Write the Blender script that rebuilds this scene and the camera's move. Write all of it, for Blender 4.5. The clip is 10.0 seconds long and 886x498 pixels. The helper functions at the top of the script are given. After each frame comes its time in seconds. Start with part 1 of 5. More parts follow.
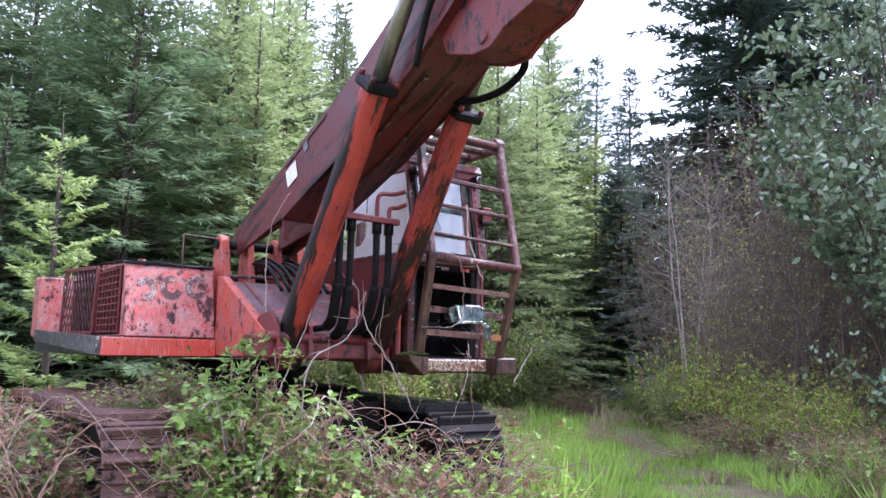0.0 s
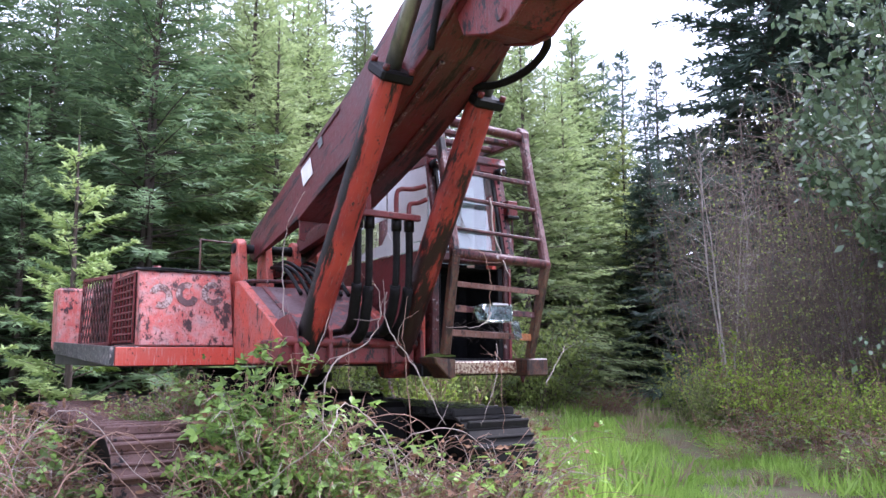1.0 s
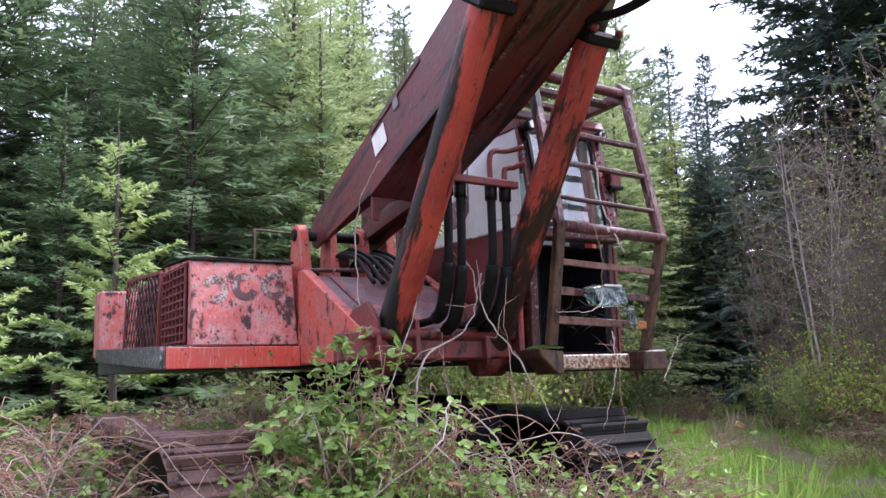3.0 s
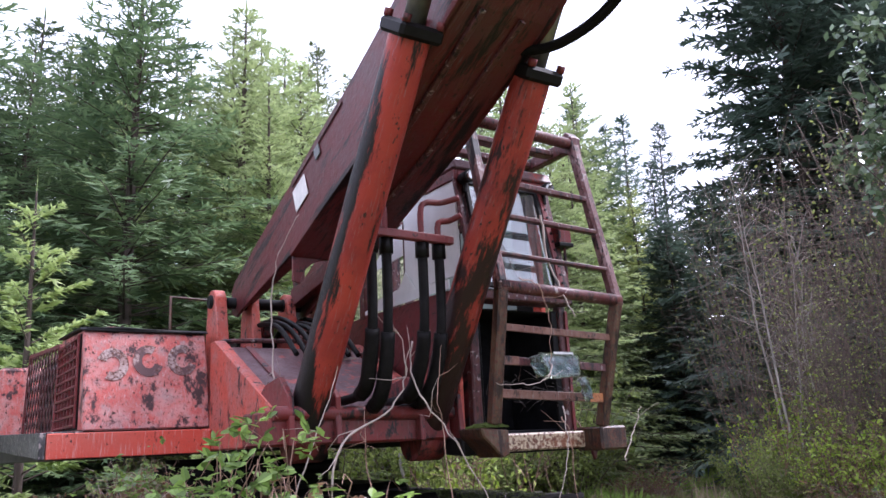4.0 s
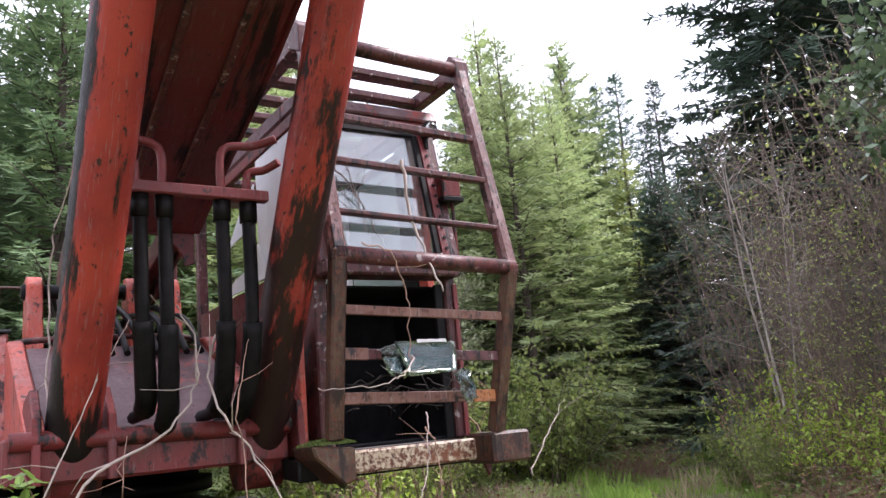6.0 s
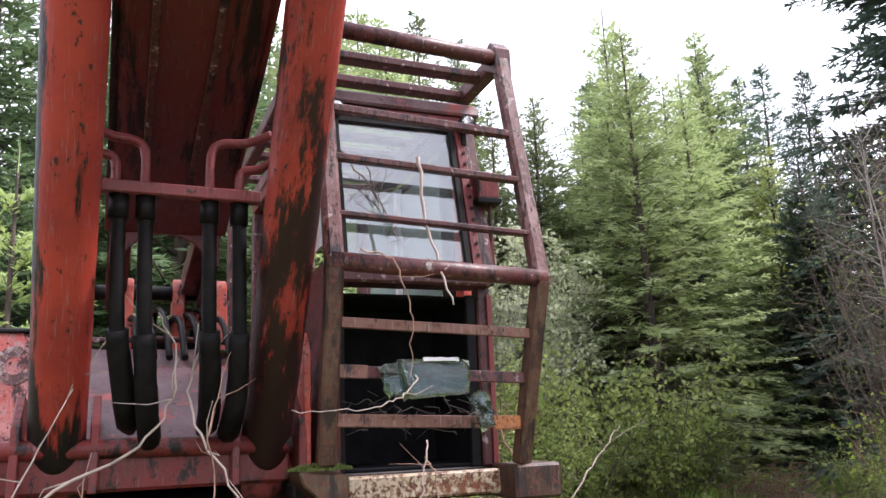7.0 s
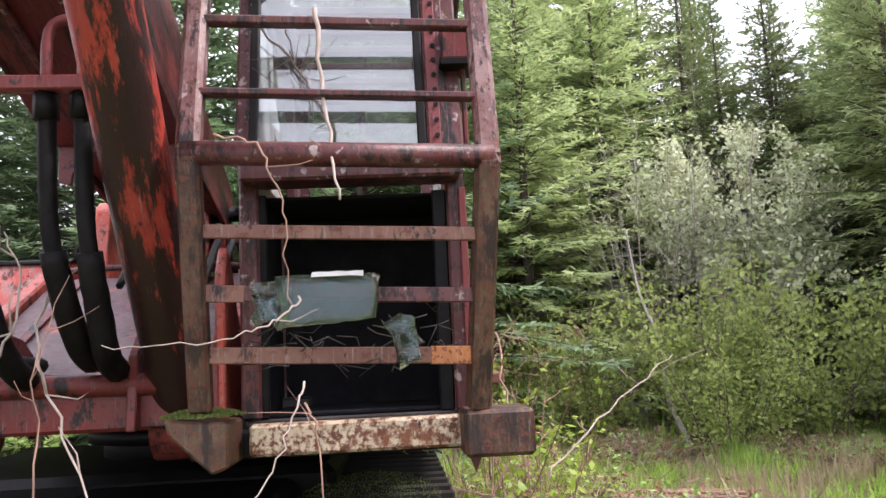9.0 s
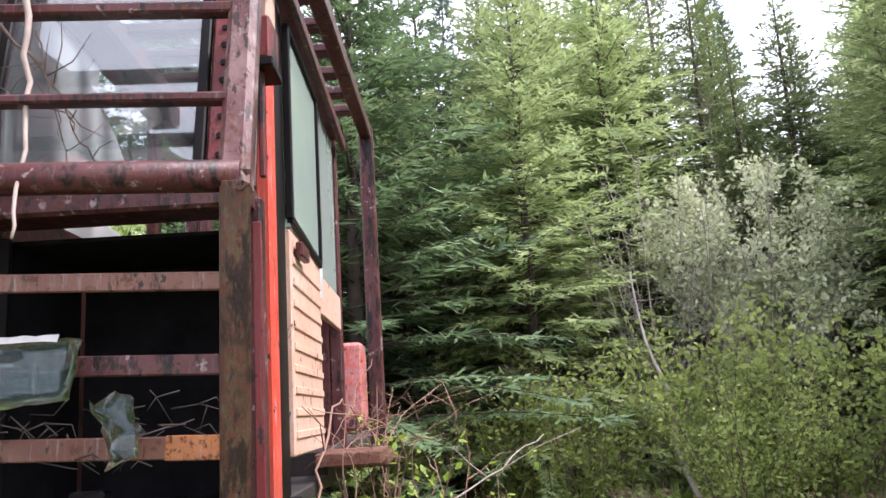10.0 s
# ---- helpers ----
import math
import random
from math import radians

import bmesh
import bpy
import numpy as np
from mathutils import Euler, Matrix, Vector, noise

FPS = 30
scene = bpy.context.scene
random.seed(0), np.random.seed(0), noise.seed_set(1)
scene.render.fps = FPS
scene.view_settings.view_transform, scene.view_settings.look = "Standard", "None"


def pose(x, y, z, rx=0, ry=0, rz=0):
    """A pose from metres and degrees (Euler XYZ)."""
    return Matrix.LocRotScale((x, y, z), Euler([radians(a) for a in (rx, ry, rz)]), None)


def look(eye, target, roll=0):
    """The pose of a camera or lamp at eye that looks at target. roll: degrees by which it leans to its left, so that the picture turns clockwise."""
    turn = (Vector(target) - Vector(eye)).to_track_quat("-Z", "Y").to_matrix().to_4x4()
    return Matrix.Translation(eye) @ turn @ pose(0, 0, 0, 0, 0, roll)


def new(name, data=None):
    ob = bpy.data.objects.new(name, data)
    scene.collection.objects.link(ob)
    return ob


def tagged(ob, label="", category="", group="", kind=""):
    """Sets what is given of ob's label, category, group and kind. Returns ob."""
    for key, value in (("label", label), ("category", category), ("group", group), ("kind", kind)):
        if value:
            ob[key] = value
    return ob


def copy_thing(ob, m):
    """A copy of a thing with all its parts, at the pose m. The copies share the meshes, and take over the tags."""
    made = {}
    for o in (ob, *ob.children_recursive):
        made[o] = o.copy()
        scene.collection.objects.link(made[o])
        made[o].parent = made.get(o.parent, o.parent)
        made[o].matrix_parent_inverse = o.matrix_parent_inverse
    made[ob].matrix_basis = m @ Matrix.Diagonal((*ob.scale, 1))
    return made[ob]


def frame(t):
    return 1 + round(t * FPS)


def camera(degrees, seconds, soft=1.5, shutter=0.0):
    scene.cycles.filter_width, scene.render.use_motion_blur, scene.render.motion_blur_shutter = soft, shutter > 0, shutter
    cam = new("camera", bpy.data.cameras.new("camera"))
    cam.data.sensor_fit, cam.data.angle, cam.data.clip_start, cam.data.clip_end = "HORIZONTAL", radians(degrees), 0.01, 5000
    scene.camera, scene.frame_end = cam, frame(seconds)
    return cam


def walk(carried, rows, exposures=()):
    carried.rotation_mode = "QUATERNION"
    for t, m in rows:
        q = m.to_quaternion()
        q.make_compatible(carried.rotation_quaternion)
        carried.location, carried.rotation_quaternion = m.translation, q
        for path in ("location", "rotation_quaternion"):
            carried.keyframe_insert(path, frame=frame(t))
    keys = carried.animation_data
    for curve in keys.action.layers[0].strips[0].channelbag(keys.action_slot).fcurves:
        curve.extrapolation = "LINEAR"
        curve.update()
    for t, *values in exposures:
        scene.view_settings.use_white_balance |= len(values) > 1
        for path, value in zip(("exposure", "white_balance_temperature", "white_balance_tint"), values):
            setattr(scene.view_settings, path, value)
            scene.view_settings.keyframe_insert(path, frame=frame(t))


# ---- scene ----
cam = camera(57.5, 10.0)
PATH = [
    (0, (0.356, 0.533, 1.513), (0.271, 2.515, 1.765), 1.2),
    (0.5, (0.358, 0.605, 1.503), (0.235, 2.586, 1.755), 0.3),
    (1, (0.383, 0.929, 1.494), (0.227, 2.906, 1.755), -0.3),
    (1.5, (0.264, 1.184, 1.467), (0.062, 3.156, 1.732), 1.3),
    (2, (-0.029, 1.46, 1.369), (-0.223, 3.432, 1.637), 1.1),
    (2.2, (-0.121, 1.547, 1.36), (-0.304, 3.521, 1.622), 0.4),
    (3.3, (-0.238, 2.279, 1.335), (-0.48, 4.235, 1.674), -2.0),
    (3.5, (-0.224, 2.476, 1.338), (-0.44, 4.429, 1.715), -1.8),
    (4, (-0.07, 2.771, 1.397), (-0.21, 4.711, 1.863), -2.8),
    (4.5, (0.177, 3.039, 1.399), (0.026, 4.973, 1.887), -3.4),
    (5, (0.244, 3.502, 1.421), (0.1, 5.449, 1.853), -3.4),
    (5.5, (0.507, 3.825, 1.433), (0.347, 5.774, 1.851), -5.2),
    (5.7, (0.646, 4.011, 1.479), (0.488, 5.962, 1.892), -5.5),
    (6.8, (1.192, 4.675, 1.659), (0.786, 6.591, 2.064), -2.6),
    (7, (1.356, 4.796, 1.654), (0.839, 6.68, 2.083), -2.2),
    (7.5, (1.644, 5.173, 1.675), (0.955, 6.996, 2.126), -1.1),
    (8, (1.84, 5.54, 1.689), (1.084, 7.343, 2.115), -2.6),
    (8.5, (2.117, 5.907, 1.687), (1.128, 7.61, 2.036), -4.2),
    (9, (2.206, 6.336, 1.653), (1.095, 7.978, 1.92), -2.7),
    (9.4, (2.254, 6.743, 1.709), (1.142, 8.379, 2.009), -2.6),
    (9.5, (2.276, 6.874, 1.716), (1.148, 8.494, 2.036), -2.8),
    (10, (2.429, 7.456, 1.72), (1.254, 9.026, 2.11), -3.6),
]
walk(cam, [(t, look(eye, target, roll)) for t, eye, target, roll in PATH],
     [(0.0, 0.47, 5380, 28), (2.0, 0.40, 5480, 27), (3.5, 0.14, 5650, 27), (4.0, 0.12, 5650, 27), (4.5, -0.02, 5850, 26), (5.5, 0.20, 6020, 24), (7.0, 0.32, 6150, 21), (7.5, 0.18, 6200, 21), (8.5, 0.26, 6300, 20), (9.0, 0.50, 6250, 21), (9.5, 0.54, 6200, 22), (10.0, 0.42, 6050, 22)])

# ---- world and light ----
world = bpy.data.worlds.new("sky")
scene.world = world
world.use_nodes = True
wn, wl = world.node_tree.nodes, world.node_tree.links
wn.clear()
sky = wn.new("ShaderNodeTexSky")
sky.sky_type, sky.sun_disc = "NISHITA", False
sky.sun_elevation, sky.sun_rotation = radians(51), radians(62)
sky.dust_density, sky.air_density = 4.0, 1.0
cloud = wn.new("ShaderNodeMix")
cloud.data_type = "RGBA"
cloud.inputs[0].default_value = 0.86
cloud.inputs[7].default_value = (10.6, 10.9, 11.4, 1)
wl.new(sky.outputs[0], cloud.inputs[6])
back = wn.new("ShaderNodeBackground")
back.inputs[1].default_value = 0.19
wl.new(cloud.outputs[2], back.inputs[0])
wout = wn.new("ShaderNodeOutputWorld")
wl.new(back.outputs[0], wout.inputs[0])

sun = new("sun", bpy.data.lights.new("sun", "SUN"))
sun.data.energy, sun.data.angle, sun.data.color = 4.6, radians(9), (1.0, 0.95, 0.87)
sun.matrix_world = look((12.3, 6.5, 17), (0, 0, 0))


# ---- materials ----
def material(name):
    m = bpy.data.materials.new(name)
    m.use_nodes = True
    n, l = m.node_tree.nodes, m.node_tree.links
    return m, n, l, n["Principled BSDF"]


def ramp(n, stops):
    r = n.new("ShaderNodeValToRGB")
    els = r.color_ramp.elements
    while len(els) < len(stops):
        els.new(0.5)
    for e, (p, c) in zip(els, stops):
        e.position = p
        e.color = (*c, 1) if len(c) == 3 else c
    return r


def noise_tex(n, l, coord, scale, detail=6, rough=0.6, stretch=None):
    t = n.new("ShaderNodeTexNoise")
    t.inputs["Scale"].default_value, t.inputs["Detail"].default_value = scale, detail
    t.inputs["Roughness"].default_value = rough
    if stretch:
        mp = n.new("ShaderNodeMapping")
        mp.inputs["Scale"].default_value = stretch
        l.new(coord, mp.inputs[0])
        coord = mp.outputs[0]
    l.new(coord, t.inputs["Vector"])
    return t.outputs["Fac"]


def mixed(n, l, fac, a, b):
    x = n.new("ShaderNodeMix")
    x.data_type = "RGBA"
    for socket, v in ((x.inputs[0], fac), (x.inputs[6], a), (x.inputs[7], b)):
        if isinstance(v, bpy.types.NodeSocket):
            l.new(v, socket)
        elif isinstance(v, (int, float)):
            socket.default_value = v
        else:
            socket.default_value = (*v, 1)
    return x.outputs[2]


def bumped(n, l, bsdf, height, strength=0.3, distance=0.01):
    b = n.new("ShaderNodeBump")
    b.inputs["Strength"].default_value, b.inputs["Distance"].default_value = strength, distance
    l.new(height, b.inputs["Height"])
    l.new(b.outputs[0], bsdf.inputs["Normal"])


def limits(n, l, value, lo, hi):
    r = n.new("ShaderNodeMapRange")
    r.inputs[1].default_value, r.inputs[2].default_value = lo, hi
    l.new(value, r.inputs[0])
    return r.outputs[0]


def rusty(name, paint, faded, rust=0.5, grime=0.5, scale=1.0, streak=(3.0, 3.0, 0.8), rough=0.42, patch=(0.009, 0.006, 0.006), low_dark=None, bloom=None, flakes=4.6, turn=0, chips=0.5, strip=None, low_more=0.22):
    """Old paint: faded bloom, sharp-edged chips, rust spots, and dark oily grime in patches and runs."""
    m, n, l, b = material(name)
    co = n.new("ShaderNodeTexCoord").outputs["Object"]
    along = co
    if turn:
        mt = n.new("ShaderNodeMapping")
        mt.inputs["Rotation"].default_value = (radians(turn), 0, 0)
        l.new(co, mt.inputs[0])
        along = mt.outputs[0]
    big = noise_tex(n, l, co, 2.1 * scale, 8, 0.62)
    runs = noise_tex(n, l, along, 2.4 * scale, 10, 0.72, streak)
    fine = noise_tex(n, l, co, 17 * scale, 8, 0.7)
    chip = noise_tex(n, l, along, 30, 10, 0.62, (1, 1, 0.55))
    scratch = noise_tex(n, l, along, 9, 6, 0.7, (9, 9, 0.7))
    grit = noise_tex(n, l, co, 110, 4, 0.7)
    c = mixed(n, l, limits(n, l, big, 0.42, 0.66), paint, faded)
    c = mixed(n, l, limits(n, l, scratch, 0.56, 0.72), c, [min(1, 0.5 * v + 0.5 * max(faded) * 1.1 + 0.02) for v in faded])
    if bloom is not None:
        blot = noise_tex(n, l, co, flakes * scale, 7, 0.6)
        soft = 0.30 if flakes < 8 else 0.06
        c = mixed(n, l, limits(n, l, blot, 0.62 - bloom, 0.62 - bloom + soft), c, (0.32, 0.26, 0.25))
    c = mixed(n, l, limits(n, l, fine, 0.72 - 0.25 * rust, 0.78 - 0.2 * rust), c, (0.10, 0.032, 0.017))
    c = mixed(n, l, limits(n, l, chip, 0.70 - 0.16 * chips, 0.73 - 0.16 * chips), c, (0.035, 0.016, 0.012))
    # Dark patches grow denser towards the bottom, between the two heights.
    if low_dark:
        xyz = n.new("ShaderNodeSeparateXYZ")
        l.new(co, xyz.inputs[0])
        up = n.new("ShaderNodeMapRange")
        up.inputs[1].default_value, up.inputs[2].default_value = low_dark[0], low_dark[1]
        up.inputs[3].default_value, up.inputs[4].default_value = low_more, 0.0
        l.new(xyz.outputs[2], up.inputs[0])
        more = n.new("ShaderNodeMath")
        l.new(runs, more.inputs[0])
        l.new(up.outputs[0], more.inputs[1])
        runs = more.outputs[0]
    # Dark patches also grow denser across the x range given.
    if strip:
        across = n.new("ShaderNodeSeparateXYZ")
        l.new(co, across.inputs[0])
        band = n.new("ShaderNodeMapRange")
        band.inputs[1].default_value, band.inputs[2].default_value = strip[0], strip[1]
        band.inputs[3].default_value, band.inputs[4].default_value = 0.0, strip[2]
        l.new(across.outputs[0], band.inputs[0])
        both = n.new("ShaderNodeMath")
        l.new(runs, both.inputs[0])
        l.new(band.outputs[0], both.inputs[1])
        runs = both.outputs[0]
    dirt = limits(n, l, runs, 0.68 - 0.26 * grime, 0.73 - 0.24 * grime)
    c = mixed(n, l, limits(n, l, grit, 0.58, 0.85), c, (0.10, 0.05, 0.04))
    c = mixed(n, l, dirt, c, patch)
    l.new(c, b.inputs["Base Color"])
    b.inputs["Specular IOR Level"].default_value = 0.36
    r = n.new("ShaderNodeMapRange")
    r.inputs[3].default_value, r.inputs[4].default_value = rough - 0.2, rough + 0.28
    l.new(fine, r.inputs[0])
    l.new(r.outputs[0], b.inputs["Roughness"])
    relief = n.new("ShaderNodeMath")
    relief.operation = "ADD"
    l.new(fine, relief.inputs[0])
    l.new(chip, relief.inputs[1])
    bumped(n, l, b, relief.outputs[0], 0.5, 0.006)
    return m


def plain(name, color, rough=0.6, metal=0.0, spread=0.35, scale=9.0, bump=0.2, stretch=None):
    m, n, l, b = material(name)
    co = n.new("ShaderNodeTexCoord").outputs["Object"]
    f = noise_tex(n, l, co, scale, 8, 0.65, stretch)
    dark = [v * (1 - spread) for v in color]
    light = [min(1, v * (1 + spread)) for v in color]
    l.new(mixed(n, l, limits(n, l, f, 0.3, 0.7), dark, light), b.inputs["Base Color"])
    b.inputs["Roughness"].default_value, b.inputs["Metallic"].default_value = rough, metal
    bumped(n, l, b, f, bump, 0.008)
    return m


def foliage(name, dark, light, glow=0.3, rough=0.55):
    """Leaves: colour differs from leaf to leaf and plant to plant, with light passing through."""
    m, n, l, b = material(name)
    geo, info = n.new("ShaderNodeNewGeometry"), n.new("ShaderNodeObjectInfo")
    co = n.new("ShaderNodeTexCoord").outputs["Object"]
    f = noise_tex(n, l, co, 0.9, 3, 0.5)
    add = n.new("ShaderNodeMath")
    add.operation = "MULTIPLY_ADD"
    l.new(geo.outputs["Random Per Island"], add.inputs[0])
    add.inputs[1].default_value = 0.55
    l.new(limits(n, l, f, 0.2, 1.1), add.inputs[2])
    c = mixed(n, l, add.outputs[0], dark, light)
    hue = n.new("ShaderNodeHueSaturation")
    v = n.new("ShaderNodeMapRange")
    v.inputs[3].default_value, v.inputs[4].default_value = 0.7, 1.3
    l.new(info.outputs["Random"], v.inputs[0])
    l.new(v.outputs[0], hue.inputs["Value"])
    l.new(c, hue.inputs["Color"])
    l.new(hue.outputs[0], b.inputs["Base Color"])
    b.inputs["Roughness"].default_value = rough
    tr = n.new("ShaderNodeBsdfTranslucent")
    l.new(hue.outputs[0], tr.inputs[0])
    mx = n.new("ShaderNodeMixShader")
    mx.inputs[0].default_value = glow
    l.new(b.outputs[0], mx.inputs[1])
    l.new(tr.outputs[0], mx.inputs[2])
    l.new(mx.outputs[0], n["Material Output"].inputs[0])
    return m


RED = rusty("red_paint", (0.155, 0.019, 0.017), (0.11, 0.024, 0.023), 0.6, 0.58, 1.6, (1.6, 1.6, 0.9))
BOOM = rusty("boom_paint", (0.118, 0.017, 0.018), (0.095, 0.030, 0.032), 0.6, 0.60, 1.1, (3.2, 3.2, 0.4), turn=65, rough=0.36)
BARREL = rusty("barrel_paint", (0.35, 0.042, 0.025), (0.22, 0.024, 0.019), 0.15, 0.36, 1.2, (3.2, 3.2, 0.42), low_dark=(1.5, 2.0), turn=36.4, strip=(0.46, 0.56, 0.24))
BARREL_DARK = rusty("dark_barrel_paint", (0.33, 0.040, 0.023), (0.20, 0.023, 0.017), 0.4, 0.52, 1.6, (2.4, 2.4, 0.55), patch=(0.020, 0.007, 0.006), low_dark=(1.5, 3.3), turn=36.4, low_more=0.19)
FRAME = rusty("guard_paint", (0.078, 0.018, 0.019), (0.11, 0.042, 0.043), 0.75, 0.55, 1.4, bloom=0.02, flakes=14, chips=0.8, rough=0.38)
LOWER = rusty("mossy_steel", (0.034, 0.014, 0.010), (0.105, 0.066, 0.036), 0.95, 0.66, 2.6, (3, 3, 0.5), patch=(0.022, 0.012, 0.009))
POST = rusty("post_paint", (0.10, 0.032, 0.03), (0.24, 0.15, 0.14), 0.7, 0.5, 1.4, bloom=0.03, flakes=8, chips=0.8, rough=0.4)
EAR = rusty("ear_paint", (0.47, 0.075, 0.045), (0.36, 0.11, 0.09), 0.65, 0.42, 2.2, (2, 2, 0.9), bloom=0.05)
PIPE = rusty("pipe_paint", (0.17, 0.026, 0.026), (0.13, 0.032, 0.032), 0.4, 0.35, 1.6)
STAINED = rusty("burnt_paint", (0.50, 0.105, 0.085), (0.52, 0.25, 0.225), 0.6, 0.56, 2.8, (1.0, 1.0, 0.7), patch=(0.05, 0.022, 0.022), bloom=0.12)
COVER = rusty("chalky_paint", (0.095, 0.043, 0.047), (0.17, 0.10, 0.105), 0.45, 0.42, 1.4, (1, 1, 0.5), patch=(0.36, 0.075, 0.06))
BEAM = rusty("beam_paint", (0.62, 0.075, 0.042), (0.55, 0.11, 0.075), 0.25, 0.12)
PALE = rusty("rusty_white", (0.50, 0.41, 0.29), (0.40, 0.30, 0.20), 1.05, 0.5, 2.2, (1, 1, 1), patch=(0.15, 0.05, 0.022))
RAW = rusty("bare_rung", (0.14, 0.058, 0.04), (0.22, 0.11, 0.075), 0.75, 0.45, 1.3)
ORANGE = rusty("bright_rust", (0.46, 0.17, 0.05), (0.34, 0.13, 0.05), 0.8, 0.5, 3.0, patch=(0.08, 0.026, 0.014))
SIDE = rusty("pink_panel", (0.66, 0.40, 0.29), (0.68, 0.50, 0.40), 0.25, 0.1)
# For greasy parts, and for pieces left black as painted shade.
BLACK = plain("grease_and_shade_black", (0.007, 0.006, 0.006), 0.5, 0, 0.5)
RUBBER = plain("rubber", (0.006, 0.005, 0.005), 0.62, 0, 0.8, 12, 0.9)
# Near black: the shade inside the cab is put into this colour.
CAB_SHADE = plain("cab_shade", (0.013, 0.013, 0.015), 0.9, 0, 0.4, 8)
CAB_SHADE.node_tree.nodes["Principled BSDF"].inputs["Specular IOR Level"].default_value = 0.1
DARKTWIG = plain("dark_twig", (0.032, 0.024, 0.02), 0.85, 0, 0.4, 8)
STEEL = plain("dull_rod", (0.30, 0.29, 0.25), 0.35, 0.8, 0.35, 14, 0.15, (1, 1, 0.15))
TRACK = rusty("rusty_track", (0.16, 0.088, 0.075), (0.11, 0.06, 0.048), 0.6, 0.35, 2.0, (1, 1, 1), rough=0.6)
SKIRT = rusty("scuffed_black", (0.022, 0.021, 0.022), (0.12, 0.115, 0.115), 0.3, 0.2, 2.5, bloom=0.06, flakes=10)
WORN = rusty("worn_white", (0.46, 0.36, 0.33), (0.30, 0.17, 0.155), 1.0, 0.75, 2.2, (1, 1, 1), patch=(0.10, 0.05, 0.05))
DARK_TRACK = plain("dark_track", (0.012, 0.010, 0.008), 0.85, 0, 0.6, 6, 0.5)
DARKMETAL = plain("dark_steel", (0.05, 0.042, 0.04), 0.55, 0.3, 0.55, 5)
WHITE = plain("white_panel", (0.66, 0.66, 0.66), 0.5, 0, 0.12, 3)
LAMPGLASS = plain("lamp_glass", (0.45, 0.45, 0.43), 0.12, 0.9, 0.5)
SHEET = plain("grey_plastic", (0.14, 0.15, 0.15), 0.3, 0, 0.15, 6)
BARK = plain("bark", (0.075, 0.055, 0.045), 0.9, 0, 0.45, 14, 0.7, (1, 1, 0.3))
GREYBARK = plain("grey_bark", (0.33, 0.29, 0.26), 0.85, 0, 0.4, 12, 0.4, (1, 1, 0.3))
CANE = plain("dry_cane", (0.28, 0.165, 0.12), 0.8, 0, 0.5, 6, 0.2)
PALECANE = plain("pale_cane", (0.36, 0.29, 0.25), 0.75, 0, 0.35, 6, 0.2)
TWIG = plain("bare_twig", (0.17, 0.125, 0.105), 0.85, 0, 0.7, 5, 0.2)
PLANK = plain("old_plank", (0.2, 0.10, 0.07), 0.8, 0, 0.45, 6, 0.3, (1, 8, 8))
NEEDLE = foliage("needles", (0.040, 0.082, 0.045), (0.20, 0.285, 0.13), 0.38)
# Lit version of the needles above: sunlight is put into the colour.
NEEDLE_MID = foliage("sun_tinted_needles", (0.145, 0.205, 0.085), (0.43, 0.51, 0.23), 0.48)
NEEDLE_LIME = foliage("lime_needles", (0.24, 0.31, 0.08), (0.50, 0.56, 0.20), 0.45)
# Haze over the far wood is put into this greyer green.
NEEDLE_FAR = foliage("far_needles", (0.06, 0.095, 0.06), (0.17, 0.22, 0.125), 0.3)
NEEDLE_DARK = foliage("dark_needles", (0.046, 0.086, 0.066), (0.14, 0.20, 0.14), 0.32)
NEEDLE_BRIGHT = foliage("young_needles", (0.30, 0.42, 0.14), (0.56, 0.68, 0.28), 0.5)
NEEDLE_YELLOW = foliage("yellow_needles", (0.11, 0.16, 0.06), (0.25, 0.31, 0.12), 0.35)
BRAMBLE_LEAF = foliage("bramble_leaves", (0.014, 0.035, 0.014), (0.36, 0.54, 0.12), 0.42, 0.45)
DRY_LEAF = foliage("dry_leaves", (0.12, 0.06, 0.04), (0.3, 0.17, 0.09), 0.25, 0.8)
LIME_LEAF = foliage("lime_leaves", (0.17, 0.28, 0.03), (0.42, 0.53, 0.08), 0.45)
SHRUB_LEAF = foliage("shrub_leaves", (0.085, 0.13, 0.035), (0.43, 0.50, 0.15), 0.52)
WILLOW_LEAF = foliage("willow_leaves", (0.20, 0.24, 0.13), (0.70, 0.72, 0.50), 0.4, 0.4)
SILVER_LEAF = foliage("silver_leaves", (0.045, 0.085, 0.04), (0.22, 0.29, 0.17), 0.2, 0.16)
MOSS_LEAF = foliage("moss_leaves", (0.04, 0.065, 0.014), (0.14, 0.18, 0.04), 0.3, 0.9)
GRASS = foliage("grass_blades", (0.13, 0.23, 0.035), (0.38, 0.55, 0.11), 0.5)
DRY_GRASS = foliage("dry_grass", (0.2, 0.15, 0.09), (0.4, 0.33, 0.2), 0.3, 0.8)


def glass_material(name, tint, clear, haze=0.2, ior=1.5):
    m, n, l, b = material(name)
    b.inputs["Base Color"].default_value = (*tint, 1)
    b.inputs["Roughness"].default_value = 0.04
    b.inputs["Transmission Weight"].default_value = clear
    b.inputs["IOR"].default_value = ior
    co = n.new("ShaderNodeTexCoord").outputs["Object"]
    f = noise_tex(n, l, co, 5, 6, 0.6)
    r = n.new("ShaderNodeMapRange")
    r.inputs[3].default_value, r.inputs[4].default_value = 0.0, haze
    l.new(f, r.inputs[0])
    l.new(r.outputs[0], b.inputs["Roughness"])
    return m


